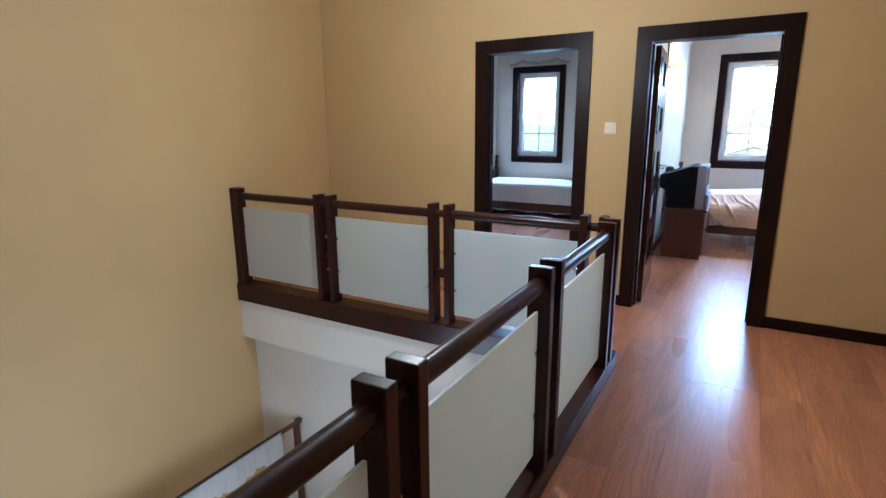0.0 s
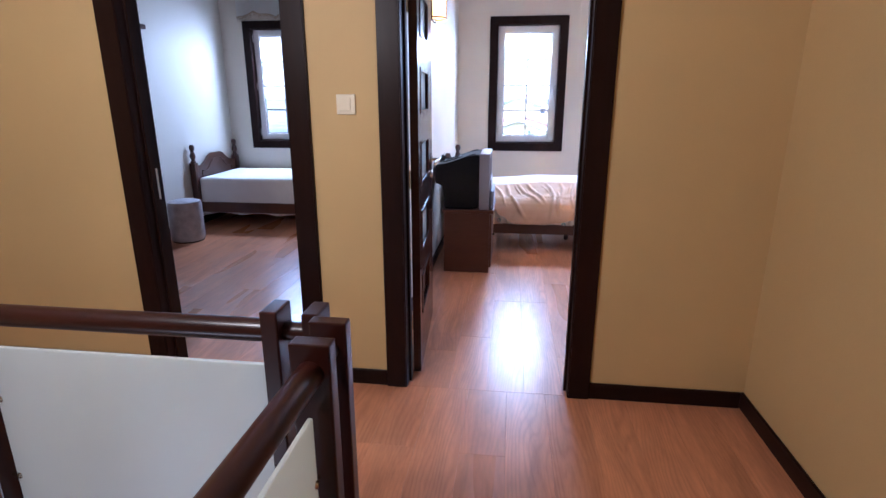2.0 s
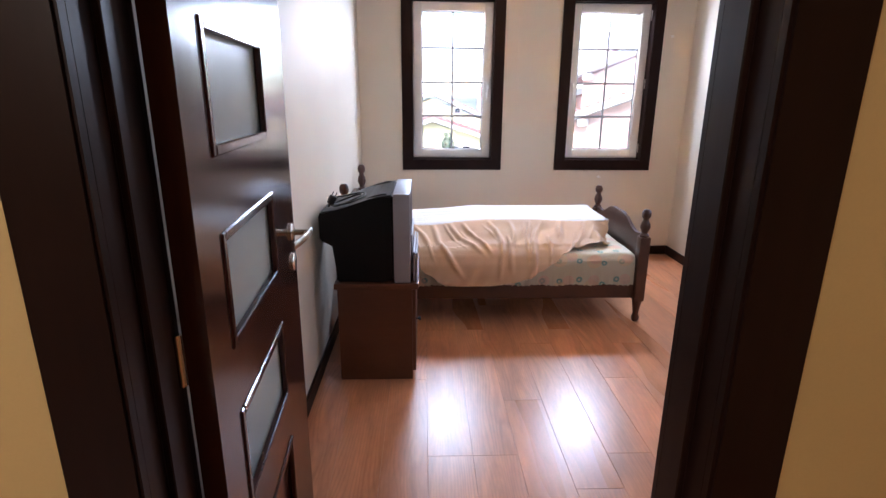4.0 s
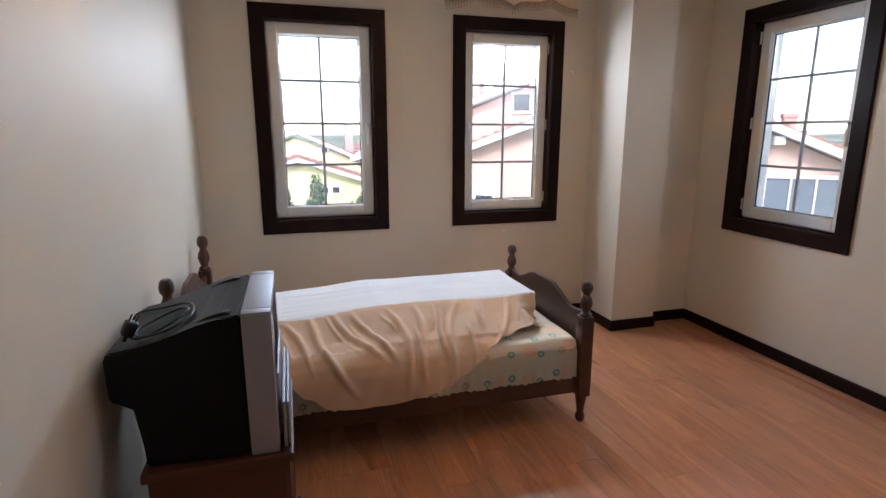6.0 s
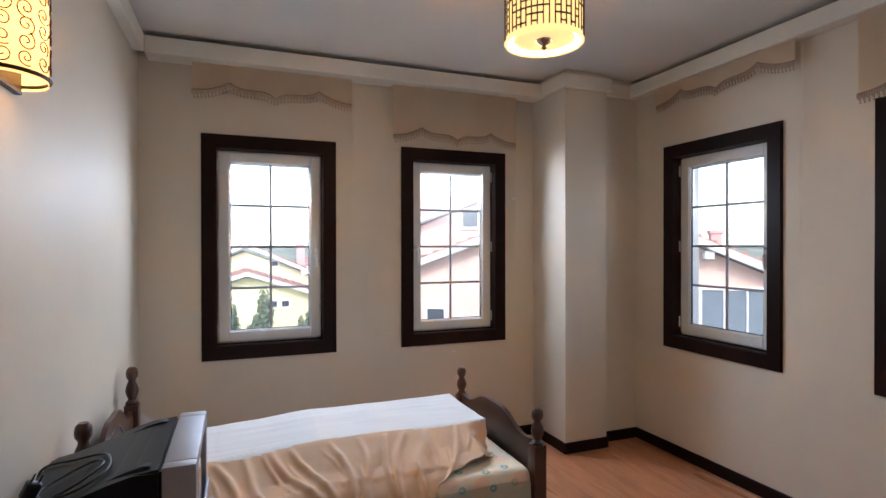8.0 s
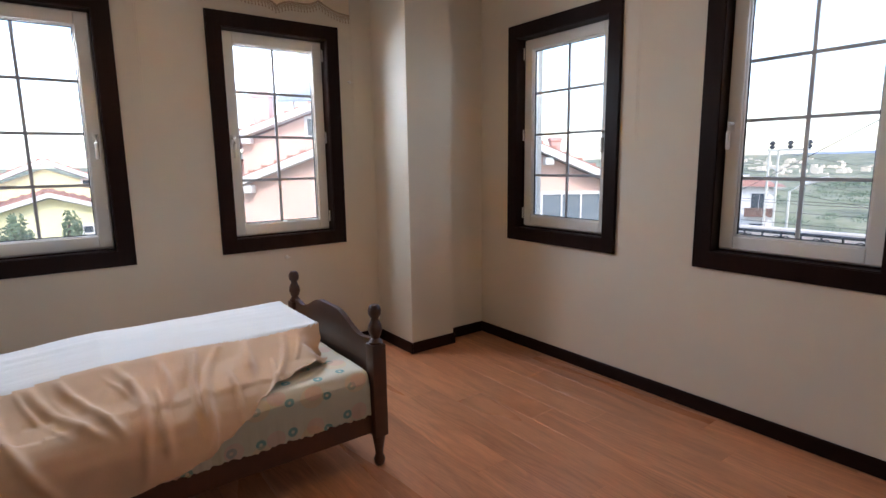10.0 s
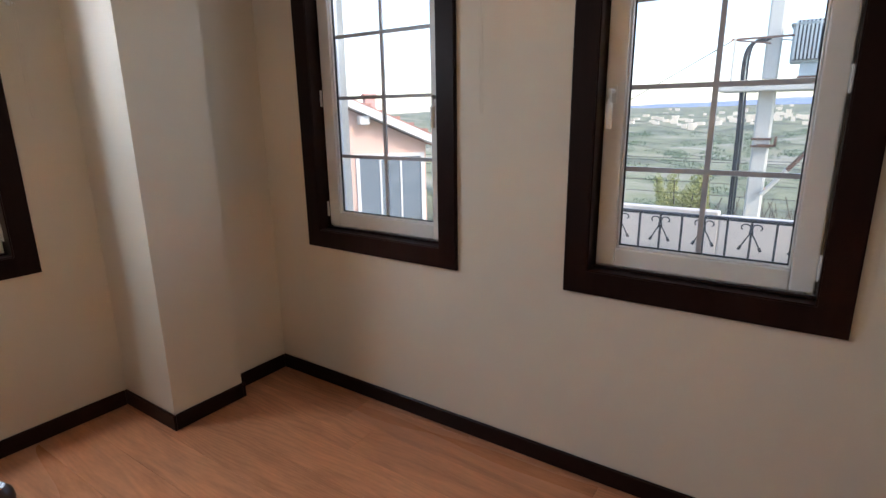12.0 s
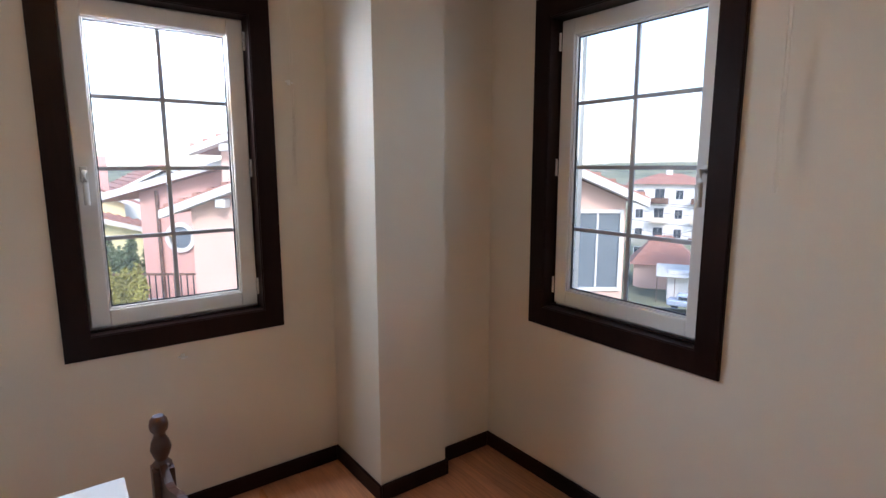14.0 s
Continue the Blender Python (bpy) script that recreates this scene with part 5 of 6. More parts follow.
def ground_height(x, y):
    """Level by the houses, falling to a valley in the east, then rising to the far hills."""
    d = math.hypot(x - 4, y - 2)
    az = math.degrees(math.atan2(x, y))
    east = clamp((az - 49) / 6) if az >= 0 else 0.0
    deep = clamp((az - 66) / 12) if az >= 0 else 0.0
    near = clamp((d - 16) / 40)
    valley = -(10 + 3 * deep) * near * (1 - clamp((d - 500) / 900)) * east
    rise = clamp((d - 200) / 600) * 8 * clamp((az - 78) / 16)
    far = 12 * clamp((d - 700) / 1100) * east
    rough = (0.4 + 0.010 * min(d, 400)) * noise.noise(Vector((x * 0.03, y * 0.03, 0.7))) * near * clamp((d - 60) / 60)
    return GROUND_Z + valley + rise + far + rough


gb = bmesh.new()
radii = [0.0] + [6 * 1.105 ** i for i in range(64)]
NA = 160
prev = None
for r in radii:
    ring = [gb.verts.new((4 + r * math.sin(2 * math.pi * k / NA), 2 + r * math.cos(2 * math.pi * k / NA), ground_height(4 + r * math.sin(2 * math.pi * k / NA), 2 + r * math.cos(2 * math.pi * k / NA)))) for k in range(NA)] if r else [gb.verts.new((4, 2, GROUND_Z))]
    if prev:
        for k in range(NA):
            if len(prev) == 1:
                gb.faces.new((prev[0], ring[k], ring[(k + 1) % NA]))
            else:
                gb.faces.new((prev[k], ring[k], ring[(k + 1) % NA], prev[(k + 1) % NA]))
    prev = ring
solid("ground", gb, terrain_material(), "scrubby green and brown valley with hills beyond", "ground", smooth=80)

# wooded hills beyond the town, with distance haze mixed into their colour
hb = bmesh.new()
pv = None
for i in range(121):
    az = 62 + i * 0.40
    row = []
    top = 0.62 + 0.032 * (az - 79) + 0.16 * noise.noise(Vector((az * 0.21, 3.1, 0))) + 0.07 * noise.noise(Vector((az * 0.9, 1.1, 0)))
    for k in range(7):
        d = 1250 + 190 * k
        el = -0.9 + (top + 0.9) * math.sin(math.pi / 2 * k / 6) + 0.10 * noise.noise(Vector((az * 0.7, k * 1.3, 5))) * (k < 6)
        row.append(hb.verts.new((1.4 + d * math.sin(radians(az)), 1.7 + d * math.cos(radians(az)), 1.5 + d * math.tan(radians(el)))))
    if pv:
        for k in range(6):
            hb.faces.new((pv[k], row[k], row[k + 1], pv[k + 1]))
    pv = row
solid("backdrop_hills", hb, material("hazed_wooded_hills", (0.27, 0.32, 0.42), 0.95, vary=0.25, scale=0.012, fine=0.05, bump=0.0), "wooded hills on the horizon, haze put into their blue-grey colour", "hills", smooth=80)

# own outer wall below the rooms
solid("outer_wall", join(box(WEST - 0.25, ROOM_E + 0.26, NORTH + 0.02, NORTH + 0.26, GROUND_Z - 0.5, -0.3), box(ROOM_E + 0.02, ROOM_E + 0.26, -6.6, NORTH, GROUND_Z - 0.5, -0.3)), STUCCO_WHITE, "white stucco outer wall of the lower storey", "wall")


def house_frame(origin, yaw):
    """Local u to the right, v away, z up."""
    return Matrix.Translation(origin) @ Matrix.Rotation(radians(yaw), 4, "Z")


def gable_roof(u0, u1, apex_u, z0l, z0r, za, v0, v1, over=0.35, thick=0.16):
    """Two sloping slabs; returns tiles and white verge boards."""
    tiles, verge = bmesh.new(), bmesh.new()
    for a, za0, b, zb0 in ((u0, z0l, apex_u, za), (apex_u, za, u1, z0r)):
        pts = [(a, za0), (b, zb0), (b, zb0 - thick), (a, za0 - thick)]
        for bm, va, vb, dz in ((tiles, v0 - over, v1, 0.03), (verge, v0 - over - 0.03, v0 - over + 0.0, 0.0)):
            f = [bm.verts.new((u, va, z + dz)) for u, z in pts]
            g = [bm.verts.new((u, vb, z + dz)) for u, z in pts]
            bm.faces.new(f)
            bm.faces.new(g)
            for i in range(4):
                bm.faces.new((f[i], f[(i + 1) % 4], g[(i + 1) % 4], g[i]))
        n = int(abs(b - a) / 0.28)
        for i in range(n):
            fa = (i + 0.5) / n
            u, z = a + (b - a) * fa, za0 + (zb0 - za0) * fa
            add_box(tiles, u - 0.05, u + 0.05, v0 - over, v1, z + 0.01, z + 0.07)
    soffit = bmesh.new()
    for a, za0, b, zb0 in ((u0, z0l, apex_u, za), (apex_u, za, u1, z0r)):
        q = [(a, v0 - over, za0 - thick - 0.002), (b, v0 - over, zb0 - thick - 0.002), (b, v0, zb0 - thick - 0.002), (a, v0, za0 - thick - 0.002)]
        soffit.faces.new([soffit.verts.new(c) for c in q])
    return tiles, join(verge, soffit)


def gable_wall(u0, u1, apex_u, zl, zr, za, v0, v1, zb=GROUND_Z - 0.5):
    bm = bmesh.new()
    pts = [(u0, zb), (u1, zb), (u1, zr), (apex_u, za), (u0, zl)]
    f = [bm.verts.new((u, v0, z)) for u, z in pts]
    g = [bm.verts.new((u, v1, z)) for u, z in pts]
    bm.faces.new(f)
    bm.faces.new(g)
    for i in range(5):
        bm.faces.new((f[i], f[(i + 1) % 5], g[(i + 1) % 5], g[i]))
    return bm


def house_window(parent, u, v, z, w, h, panes=1, mat=None):
    fr = bmesh.new()
    for a, b, c, d in ((u - w / 2 - 0.07, u - w / 2, z - 0.07, z + h + 0.07), (u + w / 2, u + w / 2 + 0.07, z - 0.07, z + h + 0.07), (u - w / 2, u + w / 2, z + h, z + h + 0.07), (u - w / 2, u + w / 2, z - 0.07, z)):
        add_box(fr, a, b, v - 0.06, v + 0.02, c, d)
    for k in range(1, panes):
        x = u - w / 2 + w * k / panes
        add_box(fr, x - 0.018, x + 0.018, v - 0.04, v + 0.0, z, z + h)
    win = part("window", fr, EAVE, parent)
    part("pane", box(u - w / 2, u + w / 2, v - 0.02, v - 0.008, z, z + h), mat or DARKPANE, win)
    return win


# pink house with stepped gables
pink = thing("house", "pink stuccoed house with stepped gables and white eaves", "house")
pink.matrix_basis = house_frame((1.396, 1.707, 0), -36.4)
part("wall", gable_wall(-5.0, 3.62, -0.06, 0.80, 0.90, 2.52, 10.5, 12.6), STUCCO_PINK, pink)
ti, ve = gable_roof(-5.45, 3.95, -0.06, 0.75, 0.95, 2.70, 10.5, 12.7)
rf = part("roof", ti, TILES, pink)
part("verge", ve, EAVE, rf)
part("wall", gable_wall(-5.2, 1.2, -2.3, 1.98, 1.8, 3.05, 12.6, 20.0), STUCCO_PINK, pink)
ti, ve = gable_roof(-5.85, 1.8, -2.3, 1.98, 1.7, 3.24, 12.6, 20.0)
rf = part("roof", ti, TILES, pink)
part("verge", ve, EAVE, rf)
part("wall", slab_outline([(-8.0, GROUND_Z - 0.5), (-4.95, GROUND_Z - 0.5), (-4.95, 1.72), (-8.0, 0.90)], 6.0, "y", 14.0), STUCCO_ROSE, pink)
wing = bmesh.new()
wp_ = [(-9.1, 0.80), (-4.9, 1.93), (-4.9, 1.75), (-9.1, 0.62)]
f = [wing.verts.new((u, 13.6, z)) for u, z in wp_]
g = [wing.verts.new((u, 20.0, z)) for u, z in wp_]
wing.faces.new(f)
wing.faces.new(g)
for i in range(4):
    wing.faces.new((f[i], f[(i + 1) % 4], g[(i + 1) % 4], g[i]))
rf = part("roof", wing, TILES, pink)
vg = bmesh.new()
f = [vg.verts.new((u, 13.56, z)) for u, z in wp_]
g = [vg.verts.new((u, 13.6, z)) for u, z in wp_]
vg.faces.new(f)
vg.faces.new(g)
for i in range(4):
    vg.faces.new((f[i], f[(i + 1) % 4], g[(i + 1) % 4], g[i]))
part("verge", vg, EAVE, rf)
for u, z in ((-5.0, 2.14), (-2.9, 2.9)):
    part("eave_bracket", box(u - 0.12, u + 0.12, 12.28, 12.6, z - 0.22, z - 0.04, 0.02, 1), EAVE, pink)
for u, z in ((-4.3, 0.98), (-1.9, 1.82), (2.3, 1.5)):
    part("eave_bracket", box(u - 0.10, u + 0.10, 10.2, 10.5, z - 0.2, z - 0.02, 0.02, 1), EAVE, pink)
house_window(pink, -3.27, 12.6, 2.12, 0.42, 0.42)
house_window(pink, -3.67, 10.5, -0.35, 0.42, 0.42)
house_window(pink, 2.85, 10.5, -0.85, 1.3, 1.5, 3, GREYPANE)
rw = turned([(0.40, 0.0), (0.40, 0.10), (0.29, 0.10), (0.29, 0.0)], 28)
bmesh.ops.transform(rw, matrix=Matrix.Translation((-6.96, 14.0, -0.29)) @ Matrix.Rotation(radians(90), 4, "X"), verts=rw.verts)
rwin = part("round_window", rw, EAVE, pink, "round white-rimmed window", 40)
rp = turned([(0.30, 0.0), (0.30, 0.05)], 28)
bmesh.ops.transform(rp, matrix=Matrix.Translation((-6.96, 14.0, -0.29)) @ Matrix.Rotation(radians(90), 4, "X"), verts=rp.verts)
part("pane", rp, GREYPANE, rwin)
part("chimney", join(box(-5.15, -4.7, 13.4, 13.9, 2.0, 3.35, 0.02, 1), box(-5.22, -4.63, 13.33, 13.97, 3.2, 3.3, 0.02, 1), box(-5.0, -4.85, 13.55, 13.75, 3.3, 3.6, 0.02, 1)), STUCCO_ROSE, pink)
part("chimney", join(box(2.6, 2.85, 11.6, 11.85, 1.2, 1.95, 0.02, 1), box(2.57, 2.88, 11.57, 11.88, 1.85, 1.95, 0.02, 1)), STUCCO_ROSE, pink)
sol = thing("solar_heater", "solar water heater on the pink house roof", "solar heater")
sol.matrix_basis = house_frame((1.396, 1.707, 0), -36.4)
pn = box(-0.9, 0.9, -0.6, 0.6, -0.03, 0.03, 0.01, 1)
bmesh.ops.transform(pn, matrix=pose(-3.9, 15.0, 3.55, 35, 0, 0), verts=pn.verts)
part("panel", pn, GREYPANE, sol)
part("tank", tube([(-4.7, 15.6, 4.05), (-3.1, 15.6, 4.05)], 0.24, 16), EAVE, sol, smooth=40)
for u in (-4.6, -3.2):
    part("leg", tube([(u, 15.6, 2.5), (u, 15.6, 4.0)], 0.03, 6), RUST, sol)
# small balcony of the pink house
bal = bmesh.new()
for i in range(15):
    bal_u = -8.6 + 0.16 * i
    add_box(bal, bal_u - 0.012, bal_u + 0.012, 13.2, 13.225, -1.95, -1.15)
part("downpipe", tube([(-7.51, 13.94, -1.95), (-7.51, 13.94, 0.95)], 0.05, 8), RUST, pink)
part("balustrade", bal, IRONBLACK, pink)
part("balcony_rail", box(-8.8, -6.1, 13.18, 13.24, -1.16, -1.11), RUST, pink)
part("balcony_slab", box(-8.8, -5.2, 13.1, 14.0, -2.05, -1.95), EAVE, pink)

# yellow house to the north
yel = thing("house", "lemon yellow house with two stepped gables", "house", (0, 22, 0))
part("wall", gable_wall(-3.4, 4.1, 0.53, -0.75, -0.65, 0.40, 0, 3.0), STUCCO_YELLOW, yel)
ti, ve = gable_roof(-3.9, 4.7, 0.53, -0.80, -0.72, 0.62, 0, 3.0)
rf = part("roof", ti, TILES, yel)
part("verge", ve, EAVE, rf)
part("wall", gable_wall(-2.6, 3.6, 0.5, 0.15, 0.15, 1.35, 3.0, 12.0), STUCCO_YELLOW, yel)
ti, ve = gable_roof(-3.2, 4.3, 0.5, 0.05, 0.05, 1.72, 3.0, 12.0)
rf = part("roof", ti, TILES, yel)
part("verge", ve, EAVE, rf)
house_window(yel, 1.50, 0, -0.78, 0.26, 0.22)
house_window(yel, 1.95, 0, -0.78, 0.26, 0.22)
house_window(yel, 1.75, 3.0, 0.72, 0.24, 0.2)
part("chimney", box(3.0, 3.4, 6.0, 6.4, 0.4, 2.0, 0.02, 1), STUCCO_ROSE, yel)
far_h = thing("house", "distant white house with a red tiled roof", "house", (5.4, 32, -0.75))
part("wall", gable_wall(-2.4, 4.0, 0.8, 0.5, 0.5, 2.0, 0, 6), STUCCO_WHITE, far_h)
ti, ve = gable_roof(-3.0, 4.6, 0.8, 0.4, 0.4, 2.35, 0, 6)
rf = part("roof", ti, TILES, far_h)
part("verge", ve, EAVE, rf)
far2 = thing("house", "white house with a dark tiled roof behind bushes", "house", (-4.8, 28, -0.1))
part("wall", gable_wall(-4.2, 3.2, -0.5, 0.0, 0.0, 0.9, 0, 6), STUCCO_WHITE, far2)
ti, ve = gable_roof(-4.8, 3.8, -0.5, 0.0, 0.0, 1.35, 0, 6)
rf = part("roof", ti, TILES, far2)
part("verge", ve, EAVE, rf)


def polar(az, d):
    return 1.4 + d * math.sin(radians(az)), 1.7 + d * math.cos(radians(az))


def at_el(d, el, eye=1.5):
    return eye + d * math.tan(radians(el))


# apartment block
def apartment(az, d, w, top_el, label, floors, yaw, colour, cols):
    x, y = polar(az, d)
    t = thing("apartment_building", label, "building")
    t.matrix_basis = house_frame((x, y, 0), yaw)
    zt = at_el(d, top_el)
    zb = GROUND_Z - 6
    part("wall", box(-w / 2, w / 2, 0, w * 0.7, zb, zt), colour, t)
    rf_ = bmesh.new()
    e = [rf_.verts.new(c) for c in ((-w / 2 - 0.8, -0.8, zt), (w / 2 + 0.8, -0.8, zt), (w / 2 + 0.8, w * 0.7 + 0.8, zt), (-w / 2 - 0.8, w * 0.7 + 0.8, zt))]
    rr = [rf_.verts.new(c) for c in ((-w * 0.15, w * 0.35, zt + w * 0.14), (w * 0.15, w * 0.35, zt + w * 0.14))]
    rf_.faces.new(e)
    rf_.faces.new((e[0], e[1], rr[1], rr[0]))
    rf_.faces.new((e[2], e[3], rr[0], rr[1]))
    rf_.faces.new((e[1], e[2], rr[1]))
    rf_.faces.new((e[3], e[0], rr[0]))
    part("roof", rf_, TILES, t)
    part("chimney", box(-0.5, 0.4, w * 0.3, w * 0.4, zt, zt + w * 0.2), STUCCO_WHITE, t)
    fh = 2.9
    for k in range(floors):
        z = zt - fh * (k + 1) + 0.6
        for c in range(cols):
            u = -w / 2 + w * (c + 0.5) / cols
            if c % 2 == 1:
                part("balcony", join(box(u - w / cols * 0.45, u + w / cols * 0.45, -1.2, 0, z - 0.55, z - 0.35), box(u - w / cols * 0.45, u + w / cols * 0.45, -1.2, -1.12, z - 0.35, z + 0.3)), STUCCO_CREAM if k % 2 else RUST, t)
                house_window(t, u, 0, z - 0.3, 1.3, 1.9, 2)
            else:
                house_window(t, u, 0, z + 0.1, 1.0, 1.3, 2)
    return t


apartment(59.5, 86, 10.9, -1.85, "white four-storey apartment block with balconies and red roof", 5, -57, STUCCO_WHITE, 4)
apartment(66.8, 58, 5.2, -2.75, "narrow white apartment block with small windows", 5, -66, STUCCO_WHITE, 2)
sm = thing("house", "low pinkish house with a hipped red roof", "house")
sx_, sy_ = polar(58.7, 68)
sm.matrix_basis = house_frame((sx_, sy_, 0), -57)
hz = at_el(68, -9.7)
part("wall", box(-2.6, 4.2, 0, 5, GROUND_Z - 12, hz), STUCCO_PINK, sm)
hip = bmesh.new()
e = [hip.verts.new(c) for c in ((-3.1, -0.6, hz - 0.2), (5.2, -0.6, hz - 0.2), (5.2, 5.6, hz - 0.2), (-3.1, 5.6, hz - 0.2))]
rr = [hip.verts.new(c) for c in ((-0.3, 2.5, hz + 3.1), (1.6, 2.5, hz + 3.1))]
hip.faces.new(e)
hip.faces.new((e[0], e[1], rr[1], rr[0]))
hip.faces.new((e[2], e[3], rr[0], rr[1]))
hip.faces.new((e[1], e[2], rr[1]))
hip.faces.new((e[3], e[0], rr[0]))
part("roof", hip, TILES, sm)
shx, shy = polar(60.2, 62)
shed = thing("shed", "low white shed with a pale grey sheet roof", "shed")
shed.matrix_basis = house_frame((shx, shy, 0), -58)
part("wall", box(-0.4, 2.6, 0, 2.4, GROUND_Z - 12, at_el(62, -10.4)), STUCCO_WHITE, shed)
sr = box(-1.6, 2.8, -0.9, 2.6, 0, 0.06)
bmesh.ops.transform(sr, matrix=pose(0, 0, at_el(62, -10.7), 14, 0, 0), verts=sr.verts)
part("roof", sr, CONCRETE, shed)
for ux in (-1.5, 0.3):
    part("roof_post", tube([(ux, -0.8, GROUND_Z - 12), (ux, -0.8, at_el(62, -10.8) - 0.2)], 0.04, 6), RUST, shed)

# road past the low house, and a parked car
rm = bmesh.new()
pv = None
for i in range(31):
    az = 50 + i * 0.9
    row = []
    for k in range(7):
        x, y = polar(az, 34 + 4.0 * k)
        row.append(rm.verts.new((x, y, ground_height(x, y) + 0.30)))
    if pv:
        for k in range(6):
            rm.faces.new((pv[k], row[k], row[k + 1], pv[k + 1]))
    pv = row
bmesh.ops.solidify(rm, geom=list(rm.faces), thickness=0.6)
solid("road", rm, ASPHALT, "pale grey asphalt road past the houses", "road")
cx, cy = polar(62.1, 53)
car = thing("car", "pale blue parked car on the road", "car")
car.matrix_basis = house_frame((cx, cy, ground_height(cx, cy) + 0.33), -70)
CARPAINT = material("pale_blue_car_paint", (0.45, 0.52, 0.60), 0.25, vary=0.03, bump=0.0, coat=0.6)
part("body", join(box(-2.0, 2.0, -0.82, 0.82, 0.30, 0.85, 0.14, 3), box(-1.2, 1.1, -0.72, 0.72, 0.80, 1.40, 0.2, 3)), CARPAINT, car, smooth=40)
part("side_glass", box(-1.0, 0.9, -0.735, 0.735, 0.92, 1.25, 0.05, 2), DARKPANE, car)
for ux in (-1.25, 1.25):
    for vy in (-0.80, 0.62):
        part("wheel", tube([(ux, vy, 0.32), (ux, vy + 0.18, 0.32)], 0.32, 20), RUBBER, car, smooth=40)

# balcony rail and parapet outside the east wall
solid("terrace", box(ROOM_E + 0.26, 5.75, -2.5, 3.6, -0.25, -0.02), CONCRETE, "grey terrace slab outside the bedroom", "terrace")
solid("terrace_post", box(5.3, 5.6, 3.2, 3.5, GROUND_Z - 1, -0.25), CONCRETE, "concrete post under the terrace", "post")
RENDER_W = material("pinkish_white_render", (0.82, 0.75, 0.67), 0.9, vary=0.10, scale=1.6, fine=14, bump=0.12)
solid("parapet", join(box(5.62, 5.69, 1.82, 3.6, -0.02, 0.784, 0.01, 1), box(5.62, 5.69, -2.5, 1.818, -0.02, 0.755, 0.01, 1)), RENDER_W, "pinkish white rendered parapet behind the rail", "parapet")
RX = 5.47
br = thing("balcony_rail", "black wrought-iron balcony rail with bow ornaments", "railing", (RX, 0, -0.02))
part("top_rail", box(-0.02, 0.02, -2.4, 3.5, 0.772, 0.796, 0.004, 1), IRONBLACK, br)
part("bottom_rail", box(-0.012, 0.012, -2.4, 3.5, 0.36, 0.378), IRONBLACK, br)
y = -2.25
k = 0
while y < 3.5:
    part("baluster", box(-0.007, 0.007, y - 0.007, y + 0.007, 0.02, 0.785), IRONBLACK, br)
    if k % 2 == 0:
        bows = []
        for s in (-1, 1):
            bows.append(tube([(0, y, 0.70)] + [(0, y + s * (0.035 + 0.028 * math.cos(a)), 0.735 + 0.022 * math.sin(a)) for a in (math.pi - i * 0.5 for i in range(9))], 0.005, 6))
            bows.append(tube([(0, y, 0.70), (0, y + s * 0.03, 0.65), (0, y + s * 0.06, 0.59)], 0.005, 6))
            bows.append(tube([(0, y + s * 0.055, 0.60), (0, y + s * 0.068, 0.575)], 0.010, 6))
        bows.append(tube([(0, y, 0.685), (0, y, 0.715)], 0.014, 8))
        part("bow", join(*bows), IRONBLACK, br)
    y += 0.148
    k += 1

# transformer pole
tp = thing("utility_pole", "concrete utility pole with platform, cables and brace", "pole", (12.9, 2.1, 0))
pl = bmesh.new()
for zz0, zz1, w0 in ((-20.0, 2.0, 0.135), (2.0, 6.5, 0.12)):
    add_box(pl, -w0, w0, -w0 - 0.03, w0 - 0.03, zz0, zz1, 0.03, 1)
part("pole", pl, CONCRETE, tp)
part("platform_beam", box(-0.40, -0.18, -2.6, 0.72, 1.80, 2.00, 0.02, 1), CONCRETE, tp)
part("platform_beam", box(0.18, 0.40, -2.6, 0.72, 1.80, 2.00, 0.02, 1), CONCRETE, tp)
part("brace", tube([(-0.2, -0.16, -0.02), (-0.2, -1.45, 1.70)], 0.038, 8), RUST, tp)
part("brace_sleeve", tube([(-0.2, -0.15, -0.03), (-0.2, -0.50, 0.435)], 0.042, 8), CONCRETE, tp)
part("clamp", join(box(-0.16, 0.16, -0.19, 0.13, 0.82, 0.86), box(-0.16, 0.16, -0.19, 0.13, 0.95, 0.99), box(-0.24, -0.15, -0.28, 0.02, 0.84, 0.88), box(-0.24, -0.15, -0.28, -0.24, 0.84, 1.02)), RUST, tp)
for dy, top in ((0.30, 2.66), (0.345, 2.64), (0.38, 2.62)):
    part("cable", tube(smooth_line([(-0.2, dy - 0.30, top + 0.02), (-0.2, dy - 0.08, top), (-0.2, dy + 0.02, top - 0.35), (-0.2, dy - 0.02, 1.0), (-0.2, dy - 0.05, -3.0)]), 0.020, 6), IRONBLACK, tp)
part("crossarm", box(-0.25, -0.21, -2.2, 0.62, 2.69, 2.725), RUST, tp)
part("upright", box(-0.27, -0.23, 0.54, 0.575, 2.0, 2.72), CONCRETE, tp)
part("strut", tube([(-0.25, 0.0, 2.60), (-0.25, 0.55, 2.69)], 0.015, 6), RUST, tp)
tr = thing("transformer", "pale grey-green finned transformer on the pole platform", "transformer", (12.9, 1.36, 2.00))
part("tank", box(-0.25, 0.25, -0.34, 0.44, 0.26, 0.86, 0.03, 2), STEELGREEN, tr)
part("neck", box(-0.22, 0.22, -0.27, 0.28, 0.04, 0.26, 0.02, 2), STEELGREEN, tr)
for i in range(8):
    part("fin", box(-0.36, -0.25, -0.015 + i * 0.055, 0.013 + i * 0.055, 0.31, 0.93), STEELGREEN, tr)
